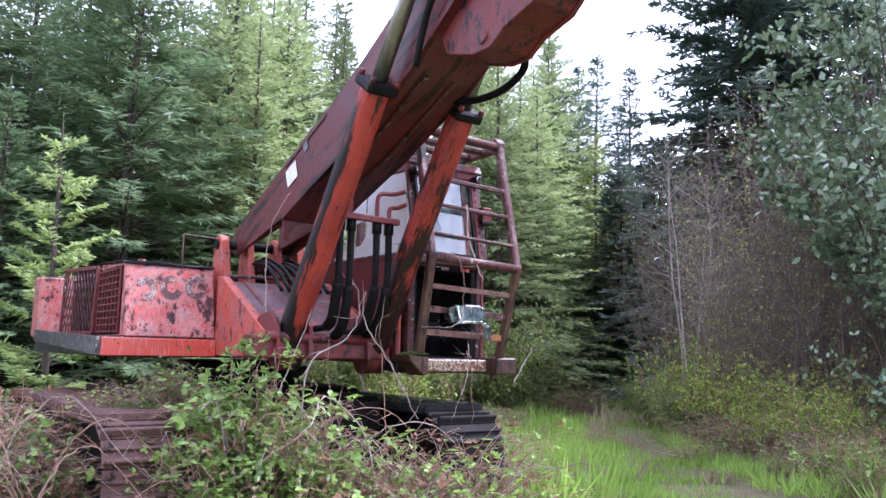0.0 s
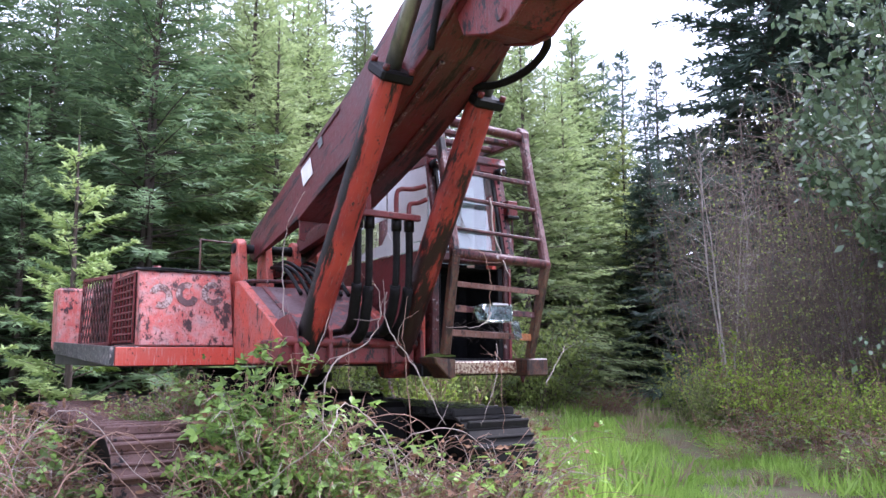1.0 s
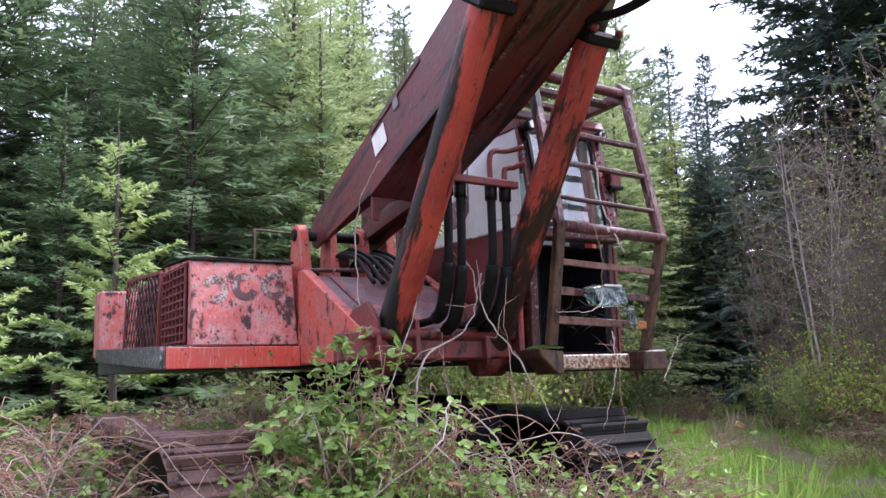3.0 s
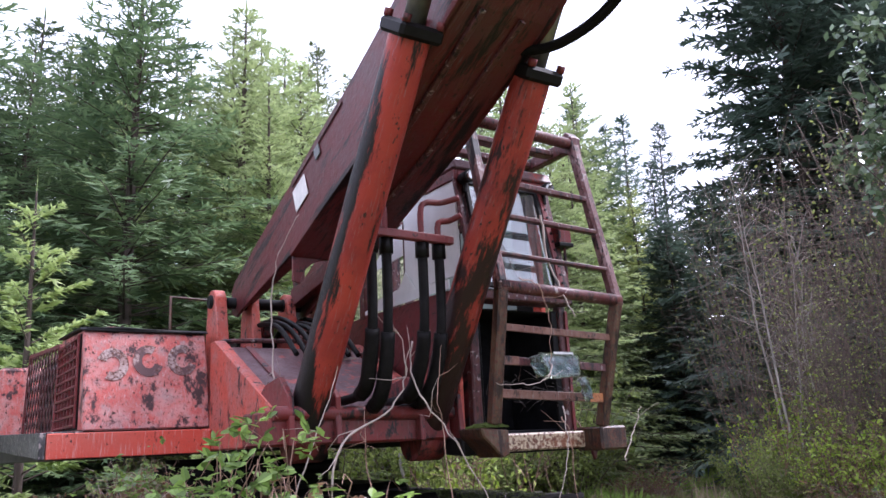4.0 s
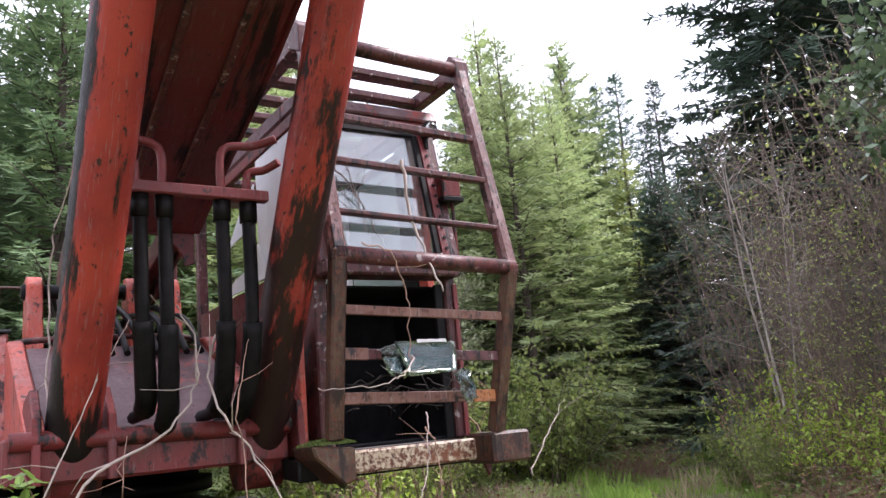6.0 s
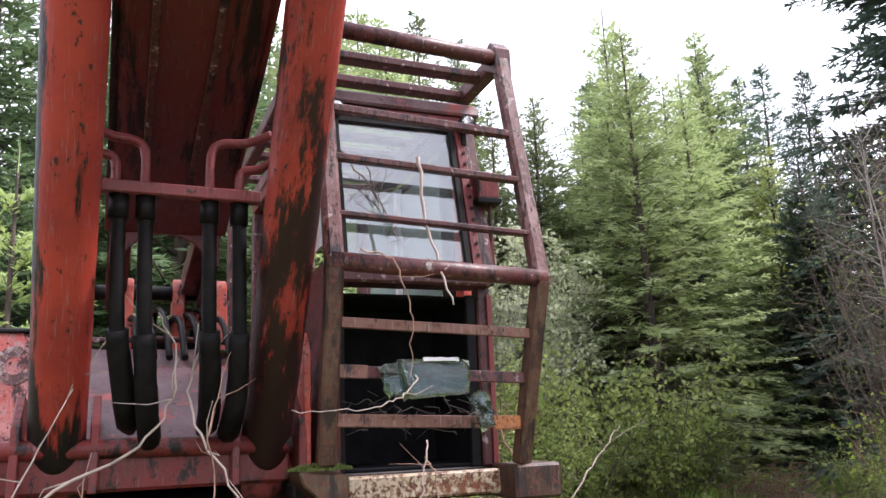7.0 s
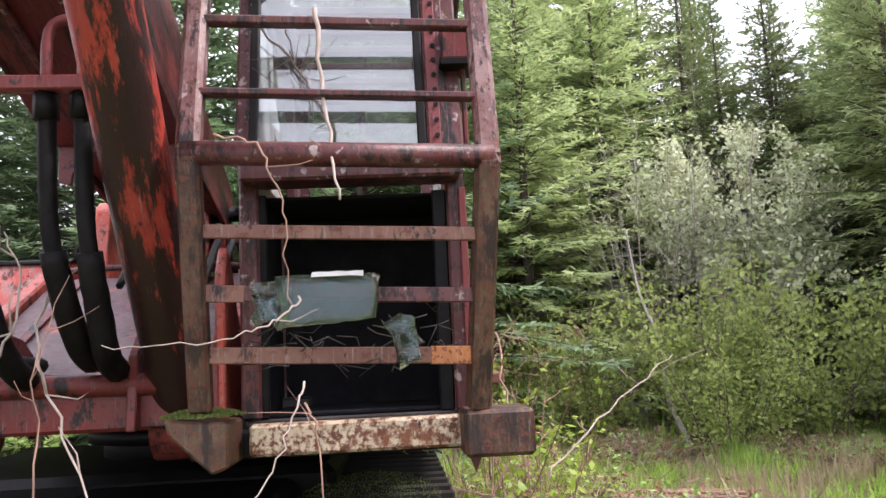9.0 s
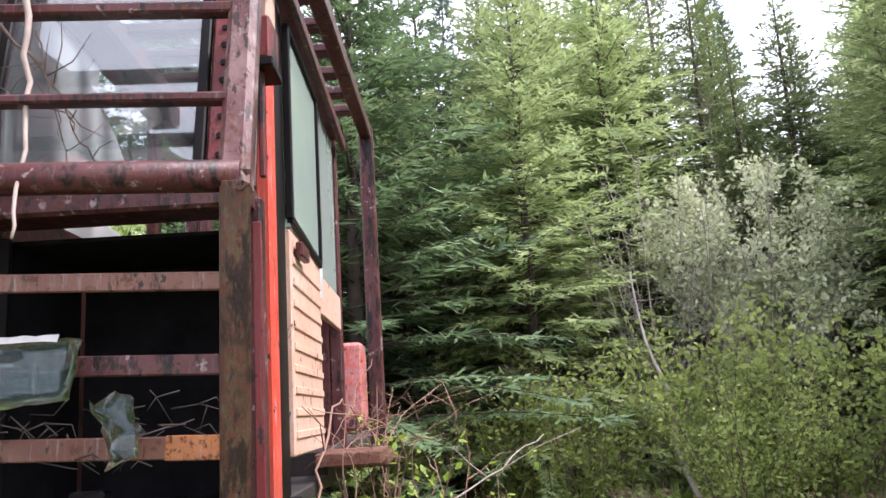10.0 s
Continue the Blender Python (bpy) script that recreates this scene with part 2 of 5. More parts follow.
GLASS = glass_material("dirty_glass", (0.50, 0.56, 0.56), 0.95, 0.03, 2.1)
FOGGED = glass_material("fogged_glass", (0.42, 0.52, 0.47), 0.15)
SHARD = glass_material("broken_glass", (0.20, 0.33, 0.31), 1.0, 0.06, 1.6)
for dull in (BLACK, RUBBER):
    dull.node_tree.nodes["Principled BSDF"].inputs["Specular IOR Level"].default_value = 0.15


def ground_material():
    m, n, l, b = material("forest_floor")
    co = n.new("ShaderNodeTexCoord").outputs["Object"]
    big, mid = noise_tex(n, l, co, 0.35, 6, 0.6), noise_tex(n, l, co, 2.5, 8, 0.7)
    fine = noise_tex(n, l, co, 40, 6, 0.75)
    green = mixed(n, l, fine, (0.06, 0.10, 0.02), (0.20, 0.27, 0.07))
    brown = mixed(n, l, fine, (0.08, 0.062, 0.035), (0.20, 0.14, 0.09))
    add = n.new("ShaderNodeMath")
    add.operation = "ADD"
    l.new(big, add.inputs[0])
    l.new(mid, add.inputs[1])
    l.new(mixed(n, l, limits(n, l, add.outputs[0], 0.85, 1.1), green, brown), b.inputs["Base Color"])
    b.inputs["Roughness"].default_value = 0.95
    bumped(n, l, b, fine, 0.8, 0.03)
    return m


FLOOR = ground_material()


# ---- building helpers ----
def part(name, bm, mat, parent=None, label=""):
    """One bmesh as one mesh object, under a thing or a part."""
    me = bpy.data.meshes.new(name)
    bm.to_mesh(me)
    bm.free()
    me.materials.append(mat)
    ob = new(name, me)
    ob.parent = parent
    if label:
        tagged(ob, label)
    return ob


def raw(name, verts, faces, mat, parent=None):
    me = bpy.data.meshes.new(name)
    me.from_pydata([tuple(v) for v in verts], [], faces)
    me.materials.append(mat)
    ob = new(name, me)
    ob.parent = parent
    return ob


def base(name, m, label, category, group="", kind=""):
    ob = new(name)
    ob.matrix_world = m
    return tagged(ob, label, category, group, kind)


def soften(bm, verts, width):
    if width > 0:
        edges = list({e for v in verts for e in v.link_edges})
        bmesh.ops.bevel(bm, geom=edges, offset=width, segments=1, affect="EDGES", profile=0.5)


def box(bm, lo, hi, bevel=0.008, turn=None):
    c = [(a + b) / 2 for a, b in zip(lo, hi)]
    s = [abs(b - a) for a, b in zip(lo, hi)]
    m = Matrix.Translation(c) @ (turn.to_4x4() if turn else Matrix()) @ Matrix.Diagonal((*s, 1))
    v = bmesh.ops.create_cube(bm, size=1, matrix=m)["verts"]
    soften(bm, v, min(bevel, min(s) * 0.3))
    return bm


def beam(bm, a, b, w, h, bevel=0.006, up=(0, 0, 1)):
    """A bar of section w x h from a to b."""
    a, b = Vector(a), Vector(b)
    d = (b - a)
    y = d.normalized()
    x = y.cross(Vector(up))
    if x.length < 1e-4:
        x = Vector((1, 0, 0))
    x.normalize()
    z = x.cross(y)
    m = Matrix((x, y, z)).transposed().to_4x4()
    m = Matrix.Translation((a + b) / 2) @ m @ Matrix.Diagonal((w, d.length, h, 1))
    v = bmesh.ops.create_cube(bm, size=1, matrix=m)["verts"]
    soften(bm, v, min(bevel, w * 0.3, h * 0.3))
    return bm


def tube(bm, pts, r, n=10, r2=None, caps=True):
    """A round bar along points, tapering from r to r2."""
    pts = [Vector(p) for p in pts]
    r2 = r if r2 is None else r2
    rings = []
    ref = Vector((0.13, 0.37, 0.92))
    for i, p in enumerate(pts):
        d = (pts[min(i + 1, len(pts) - 1)] - pts[max(i - 1, 0)]).normalized()
        x = d.cross(ref)
        if x.length < 0.05:
            x = d.cross(Vector((1, 0, 0)))
        x.normalize()
        y = d.cross(x)
        rad = r + (r2 - r) * i / max(1, len(pts) - 1)
        rings.append([bm.verts.new(p + (x * math.cos(2 * math.pi * k / n) + y * math.sin(2 * math.pi * k / n)) * rad) for k in range(n)])
    for a, b in zip(rings, rings[1:]):
        for k in range(n):
            f = bm.faces.new((a[k], a[(k + 1) % n], b[(k + 1) % n], b[k]))
            f.smooth = True
    if caps:
        bm.faces.new(rings[0][::-1])
        bm.faces.new(rings[-1])
    return bm


def prism(bm, outline, axis, lo, hi, bevel=0.008):
    """An outline of (p, q) pairs pushed along axis 0, 1 or 2 from lo to hi."""
    def at(p, q, k):
        v = [p, q]
        v.insert(axis, k)
        return v
    a = [bm.verts.new(at(p, q, lo)) for p, q in outline]
    b = [bm.verts.new(at(p, q, hi)) for p, q in outline]
    n = len(a)
    bm.faces.new(a[::-1])
    bm.faces.new(b)
    for i in range(n):
        bm.faces.new((a[i], a[(i + 1) % n], b[(i + 1) % n], b[i]))
    bmesh.ops.recalc_face_normals(bm, faces=bm.faces[:])
    soften(bm, a + b, bevel)
    return bm


def B():
    return bmesh.new()


def bend(points, steps=6):
    """A smooth line through points."""
    pts = [Vector(p) for p in points]
    out = []
    for i in range(len(pts) - 1):
        p0, p1, p2, p3 = pts[max(i - 1, 0)], pts[i], pts[i + 1], pts[min(i + 2, len(pts) - 1)]
        for k in range(steps):
            t = k / steps
            out.append(0.5 * (2 * p1 + (p2 - p0) * t + (2 * p0 - 5 * p1 + 4 * p2 - p3) * t * t + (3 * p1 - p0 - 3 * p2 + p3) * t ** 3))
    return out + [pts[-1]]


# ---- ground ----
def height(x, y):
    """The lie of the land: a grassy track, rising a little under the trees."""
    h = 0.10 * noise.noise((x * 0.25, y * 0.25, 3.1)) + 0.04 * noise.noise((x * 1.1, y * 1.1, 7.7))
    far = max(0.0, math.hypot(x - 1, y - 10) - 14)
    return h - 0.05 + min(1.6, 0.03 * far)


def ground():
    xs = sorted(set([round(-14 + 0.35 * i, 3) for i in range(86)] + [-600, -250, -100, -60, -40, -28, -20, 22, 30, 45, 70, 110, 250, 600]))
    ys = sorted(set([round(-4 + 0.35 * i, 3) for i in range(100)] + [-600, -250, -80, -40, -20, -10, 36, 42, 50, 70, 110, 250, 600]))
    verts = [(x, y, height(x, y)) for y in ys for x in xs]
    w = len(xs)
    faces = [(j * w + i, j * w + i + 1, (j + 1) * w + i + 1, (j + 1) * w + i) for j in range(len(ys) - 1) for i in range(w - 1)]
    ob = raw("ground", verts, faces, FLOOR)
    for p in ob.data.polygons:
        p.use_smooth = True
    tagged(ob, "uneven forest clearing of grass and brown leaf litter", "ground", kind="structure")


ground()

# ---- the log loader: x across to its own left, y ahead, z up ----
MACHINE = Matrix(((0.788, 0.616, 0, -1.579), (0.616, -0.788, 0, 8.922), (0, 0, 1, 0), (0, 0, 0, 1)))
# the frame above is left-handed in (across, ahead); things are modelled with across mirrored
MACHINE = MACHINE @ Matrix.Diagonal((-1, 1, 1, 1))


loader = base("log_loader", MACHINE, "abandoned rusty red tracked log loader overgrown with brambles", "excavator")


def M(bm):
    """Turn a mesh built in (across, ahead, up) into the machine's own right-handed frame."""
    for v in bm.verts:
        v.co.x = -v.co.x
    bmesh.ops.reverse_faces(bm, faces=bm.faces[:])
    return bm


def mp(name, bm, mat, parent=loader, label=""):
    return part(name, M(bm), mat, parent, label)


def platform():
    bm = B()
    box(bm, (-1.70, -4.4, 1.40), (1.70, -0.53, 1.56), 0.01)
    box(bm, (-0.60, -0.53, 1.42), (1.0, 0.48, 1.50), 0.01)
    deck = mp("deck", bm, DARKMETAL, label="dark greasy deck plate")
    mp("front_beam", box(B(), (-1.755, -0.53, 1.41), (-0.62, -0.45, 1.585), 0.006), BEAM, deck, "bright red deck edge beam")
    bm = B()
    prism(bm, [(-3.9, 1.54), (-0.45, 1.41), (-0.45, 1.59), (-3.9, 1.69)], 0, -1.80, -1.76, 0.004)
    mp("side_skirt", bm, SKIRT, deck, "scuffed dark steel skirt")
    bm = B()
    box(bm, (-0.72, 0.50, 1.42), (0.62, 0.98, 1.64), 0.015)
    tube(bm, [(-0.7, 0.99, 1.62), (0.62, 0.99, 1.60)], 0.045, 10)
    mp("cross_beam", bm, RED, deck)
    mp("tread_plate", box(B(), (-1.755, -0.95, 1.565), (-1.52, -0.46, 1.595), 0.004), SKIRT, deck)
    for u in (-0.43, 0.51):
        for du in (-0.16, 0.16):
            bm = B()
            prism(bm, [(0.35, 1.45), (1.05, 1.42), (1.02, 1.72), (0.86, 1.86), (0.62, 1.82), (0.4, 1.68)], 0, u + du - 0.02, u + du + 0.02, 0.006)
            mp("cylinder_bracket", bm, RED, deck)
    # upright plate that carries the cab's front corner
    bm = B()
    prism(bm, [(0.55, 1.44), (1.02, 1.44), (1.02, 2.04), (0.94, 2.16), (0.86, 2.10), (0.55, 1.62)], 0, 0.675, 0.715, 0.008)
    mp("cab_bracket", bm, EAR, deck, "bright red upright bracket plate")
    bm = B()
    prism(bm, [(0.5, 1.34), (1.14, 1.30), (1.14, 1.41), (0.5, 1.44)], 0, 0.60, 1.75, 0.01)
    # Black, so that it sinks into the painted shade below the cab.
    mp("cab_support", bm, BLACK, deck)
    # a bit of old decking behind the cab
    for i, (v, c) in enumerate(((-0.2, RAW), (-0.75, RAW), (-1.35, LOWER))):
        mp("step_plate", box(B(), (1.70, v - 0.42, 1.50 - 0.04 * i), (2.0, v + 0.1, 1.56 - 0.04 * i), 0.006), c, deck)


def tank():
    bm = B()
    prism(bm, [(-0.58, 1.60), (-0.75, 2.33), (-0.79, 2.355), (-1.75, 2.40), (-1.75, 1.60)], 0, -1.505, -0.585, 0.012)
    body = mp("tank", bm, STAINED, label="fire-stained faded red tank box")
    bm = B()
    prism(bm, [(-1.78, 2.402), (-0.77, 2.358), (-0.735, 2.345), (-0.735, 2.357), (-0.77, 2.374), (-1.78, 2.416)], 0, -1.53, -0.57, 0.002)
    tube(bm, [(-1.49, -0.755, 2.362), (-1.2, -0.745, 2.37), (-0.9, -0.75, 2.358), (-0.6, -0.75, 2.352)], 0.012, 6)
    mp("lid", bm, BLACK, body, "charred lid edge")
    for uc, gap, zc in ((-1.30, 200, 2.09), (-1.04, 20, 2.12), (-0.78, 20, 2.13)):
        ring = []
        for k in range(15):
            a = radians(gap + 40 + 280 * k / 14)
            ring.append((uc + 0.115 * math.cos(a), zc + 0.125 * math.sin(a)))
        for k in range(15):
            a = radians(gap + 40 + 280 * (14 - k) / 14)
            ring.append((uc + 0.05 * math.cos(a), zc + 0.06 * math.sin(a)))
        bm = B()
        prism(bm, ring, 1, -0.876, -0.868, 0)
        for v in bm.verts:
            v.co.y += 0.178 - (v.co.z - 2.10) * 0.233
        mp("worn_mark", bm, WORN, body, "scorched remains of a pale painted mark")
    mp("filler_cap", tube(B(), [(-1.25, -1.1, 2.37), (-1.25, -1.1, 2.43)], 0.045, 12), RED, body)
    # side screen of the tank: bars in a frame
    mp("screen_back", box(B(), (-1.515, -1.70, 1.62), (-1.507, -0.80, 2.33), 0.001), BLACK, body)
    for k in range(7):
        v = -0.82 - 0.145 * k
        mp("screen_bar", beam(B(), (-1.527, v, 1.63), (-1.527, v, 2.32), 0.02, 0.02, 0.002), PIPE, body)
    for k in range(10):
        z = 1.65 + 0.072 * k
        mp("screen_bar", beam(B(), (-1.532, -0.80, z), (-1.532, -1.70, z), 0.016, 0.016, 0.002), PIPE, body)
    # Added panel: its black stands in for the shade behind the mesh door.
    mp("radiator", box(B(), (-1.42, -3.6, 1.6), (-1.25, -1.80, 2.34), 0.01), BLACK, label="added black panel standing for the shade behind the mesh")
    # expanded-metal door hanging open
    door = mp("screen_door", beam(beam(beam(beam(B(), (-1.47, -2.15, 1.64), (-1.45, -2.15, 2.40), 0.04, 0.04), (-1.56, -3.5, 1.64), (-1.53, -3.5, 2.45), 0.04, 0.04), (-1.45, -2.15, 2.40), (-1.53, -3.5, 2.45), 0.04, 0.04), (-1.47, -2.15, 1.64), (-1.56, -3.5, 1.64), 0.04, 0.04), PIPE, label="rusted expanded-metal screen door")
    bm = B()
    for k in range(-4, 12):
        for s in (1, -1):
            a0, z0, z1 = k * 0.125, 1.65, 2.41
            a1 = a0 + s * 0.42
            lo, hi = (a0, a1) if s > 0 else (a0 + 0.42, a1 + 0.42)
            t0, t1 = 0.0, 1.0
            f = lambda a: (a - lo) / (hi - lo)
            cuts = sorted((f(0.0), f(1.35)))
            t0, t1 = max(0, cuts[0]), min(1, cuts[1])
            if t1 - t0 < 0.04:
                continue
            p = [(-1.465 - 0.064 * (lo + (hi - lo) * t), -2.15 - (lo + (hi - lo) * t), z0 + (z1 - z0) * t) for t in (t0, t1)]
            beam(bm, p[0], p[1], 0.010, 0.016, 0)
    mp("mesh", bm, FRAME, door)
    bm = B()
    prism(bm, [(-3.93, 1.58), (-3.96, 2.39), (-4.4, 2.40), (-4.4, 1.58)], 0, -1.765, 1.6, 0.03)
    mp("counterweight", bm, STAINED, label="blotchy red counterweight")
    mp("engine_cover", box(B(), (-0.46, -2.7, 1.58), (0.62, -1.45, 2.18), 0.03), RED)
    bm = B()
    tube(bm, [(-0.58, -1.85, 2.2), (-0.58, -1.85, 2.85), (-0.1, -1.85, 2.83), (-0.05, -1.9, 2.2)], 0.018, 6)
    mp("hand_rail", bm, LOWER)
    # valve block and pipes behind the boom
    valve = mp("valve_block", box(B(), (-0.2, -1.35, 2.05), (0.5, -1.1, 2.35), 0.01), BLACK, label="greasy valve block")
    for i in range(7):
        u = -0.12 + 0.09 * i
        bm = B()
        tube(bm, bend([(u, -1.25, 2.1), (u, -1.0, 2.42 + 0.05 * (i % 3)), (u + 0.04, -0.5, 2.40), (u + 0.05, -0.1, 2.12)], 5), 0.022, 6)
        mp("valve_pipe", bm, BLACK, valve)
    for u, z in ((0.0, 2.46), (0.22, 2.42), (0.3, 2.5)):
        mp("valve_cap", box(B(), (u - 0.05, -1.0, z - 0.1), (u + 0.05, -0.86, z + 0.02), 0.01), RED)


def boom_foot():
    for u0, u1 in ((-0.475, -0.375), (-0.17, -0.09), (0.17, 0.25), (0.44, 0.54)):
        bm = B()
        arc = [(-0.965 + 0.105 * math.cos(a), 2.655 + 0.105 * math.sin(a)) for a in [math.pi * k / 8 for k in range(9)]]
        prism(bm, arc + [(-1.2, 1.56), (-0.62, 1.56)], 0, u0, u1, 0.008)
        ear = mp("boom_ear", bm, EAR)
        mp("pin_boss", tube(B(), [(u0 - 0.015, -0.965, 2.655), (u1 + 0.015, -0.965, 2.655)], 0.06, 12), BLACK, ear)
    bm = B()
    tube(bm, [(-0.5, -0.965, 2.655), (0.56, -0.965, 2.655)], 0.05, 14)
    mp("foot_pin", bm, BLACK)


CENTRE = 0.045  # the boom stands a little off the middle


def boom():
    top = [(-1.06, 2.76), (-1.0, 2.84), (0.1, 3.31), (1.15, 3.74), (1.8, 4.04), (2.4, 4.36), (3.9, 5.15), (5.0, 5.85)]
    low = [(5.0, 5.45), (4.2, 4.95), (3.3, 4.18), (2.6, 3.72), (1.6, 3.28), (0.75, 2.98), (0.3, 2.83), (-0.6, 2.62), (-0.95, 2.53), (-1.05, 2.58)]
    # side plates, with a fork of two legs at the foot
    for s in (-1, 1):
        bm = B()
        prism(bm, top + low, 0, CENTRE + s * 0.30 - 0.014, CENTRE + s * 0.30 + 0.014, 0.004)
        mp("side_plate", bm, BOOM)
        bm = B()
        prism(bm, [(-1.0, 2.62), (0.35, 2.84), (0.45, 3.0), (-0.9, 2.80)], 0, CENTRE + s * 0.23 - 0.05, CENTRE + s * 0.23 + 0.05, 0.006)
        mp("boom_leg", bm, BOOM)
    bm = B()
    prism(bm, [(0.15, 3.30), (1.15, 3.71), (1.8, 4.01), (2.4, 4.33), (3.9, 5.11), (4.98, 5.81), (4.98, 5.77), (3.9, 5.07), (2.4, 4.29), (1.8, 3.97), (1.15, 3.67), (0.15, 3.26)], 0, CENTRE - 0.285, CENTRE + 0.285, 0.003)
    mp("top_plate", bm, BOOM)
    bm = B()
    prism(bm, [(0.28, 2.84), (0.75, 3.02), (1.6, 3.32), (2.6, 3.76), (3.3, 4.22), (4.2, 4.99), (4.2, 4.95), (3.3, 4.18), (2.6, 3.72), (1.6, 3.28), (0.75, 2.98), (0.28, 2.80)], 0, CENTRE - 0.33, CENTRE + 0.33, 0.003)
    mp("bottom_plate", bm, BOOM)
    # arched end of the bottom plate between the legs
    bm = B()
    arch = [(-0.30, 2.62), (-0.30, 3.0), (0.30, 3.0), (0.30, 2.62)] + [(0.24 * math.cos(a), 2.60 + 0.2 * math.sin(a)) for a in [math.pi * k / 10 for k in range(11)]]
    prism(bm, [(p + CENTRE, q) for p, q in arch], 1, 0.24, 0.27, 0.003)
    mp("throat_plate", bm, BOOM)
    # long stiffener bars on the bottom plate, one bright where the paint is left
    for u in (-0.10, 0.13):
        bm = B()
        for a, b in (((u, 0.8, 2.985), (u * 1.1, 1.6, 3.265)), ((u * 1.1, 1.6, 3.265), (u * 1.2, 2.6, 3.705))):
            beam(bm, a, b, 0.035, 0.03, 0.004)
        mp("stiffener", bm, FRAME)
    # bracket hanging under the boom, where the stick cylinder begins
    for u in (-0.2, 0.16):
        bm = B()
        prism(bm, [(2.9, 3.92), (2.98, 3.76), (3.30, 3.66), (3.50, 3.66), (3.66, 3.76), (3.95, 3.84), (4.25, 4.10), (4.35, 4.5), (4.2, 4.96), (3.3, 4.19)], 0, u, u + 0.04, 0.008)
        mp("bracket_plate", bm, RED, label="torn red bracket plate")
    mp("bracket_pin", tube(B(), [(-0.22, 3.42, 3.76), (0.22, 3.42, 3.76)], 0.05, 12), RED)
    bm = B()
    prism(bm, [(3.02, 3.76), (3.30, 3.68), (3.50, 3.68), (3.66, 3.78), (3.95, 3.86), (4.2, 4.08), (4.2, 4.11), (3.94, 3.89), (3.65, 3.81), (3.50, 3.71), (3.30, 3.71), (3.02, 3.79)], 0, -0.16, 0.16, 0.003)
    mp("bracket_floor", bm, RED)
    # maker's plate, blank, and a smaller grey patch
    bm = B()
    beam(bm, (-0.279, 0.36, 3.20), (-0.279, 0.57, 3.285), 0.006, 0.185, 0.001)
    mp("name_plate", bm, plain("white_plate", (0.72, 0.70, 0.68), 0.5, 0, 0.15), label="peeling white plate")
    mp("patch_plate", beam(B(), (-0.279, 0.72, 3.45), (-0.279, 0.80, 3.485), 0.006, 0.09, 0.001), SHEET)
    mp("edge_bar", beam(B(), (-0.278, 0.3, 3.355), (-0.278, 1.15, 3.70), 0.006, 0.05, 0.002), FRAME)
    # steel pipe running up the boom side and a loose hose
    mp("boom_hose", tube(B(), bend([(-0.33, 2.75, 3.70), (-0.34, 2.95, 4.15), (-0.33, 3.3, 4.42), (-0.3, 3.9, 4.95), (-0.3, 4.8, 5.5)], 8), 0.028, 8), RUBBER, label="black hydraulic hose")
    mp("boom_hose", tube(B(), bend([(0.30, 2.35, 3.66), (0.40, 2.6, 3.62), (0.42, 2.95, 3.64), (0.38, 3.22, 3.74), (0.2, 3.35, 3.85)], 8), 0.032, 8), RUBBER, label="black hydraulic hose")


def lift_cylinders():
    for u, a, b in ((-0.41, Vector((-0.432, 0.80, 1.46)), Vector((-0.398, 2.27, 3.63))), (0.5, Vector((0.512, 0.80, 1.43)), Vector((0.478, 2.27, 3.57)))):
        d = (b - a).normalized()
        bm = B()
        tube(bm, [a + d * 0.1, a + d * 0.18, b - d * 0.02, b], 0.122, 28)
        barrel = mp("cylinder_barrel", bm, BARREL if u < 0 else BARREL_DARK, label="orange-red hydraulic cylinder with black stains")
        bm = B()
        tube(bm, [(u - 0.11, a.y, a.z), (u + 0.11, a.y, a.z)], 0.15, 18)
        mp("base_eye", bm, RED, barrel)
        bm = B()
        side = Vector((1, 0, 0))
        out = side.cross(d)
        m = Matrix((side, out, d)).transposed().to_4x4()
        v = bmesh.ops.create_cube(bm, size=1, matrix=Matrix.Translation(b + d * 0.03) @ m @ Matrix.Diagonal((0.28, 0.29, 0.09, 1)))["verts"]
        soften(bm, v, 0.02)
        head = mp("gland", bm, BLACK, barrel, "black greasy end block")
        for sx in (-1, 1):
            for sy in (-1, 1):
                p = b + side * sx * 0.11 + out * sy * 0.115
                mp("bolt", tube(B(), [p + d * 0.07, p + d * 0.115], 0.026, 6), RED, head)
        mp("rod", tube(B(), [b, b + d * 1.55], 0.066, 20), STEEL, barrel, "dull steel piston rod")
        mp("rod_eye", tube(B(), [(u - 0.075, *(b + d * 1.6)[1:]), (u + 0.075, *(b + d * 1.6)[1:])], 0.12, 16), BOOM, barrel)
        # thin pipe along the outer back of the barrel
        s = -1 if u < 0 else 1
        off = out * 0.15
        mp("side_pipe", tube(B(), [a + d * 0.5 + off, b - d * 0.15 + off], 0.02, 8), BLACK, barrel)


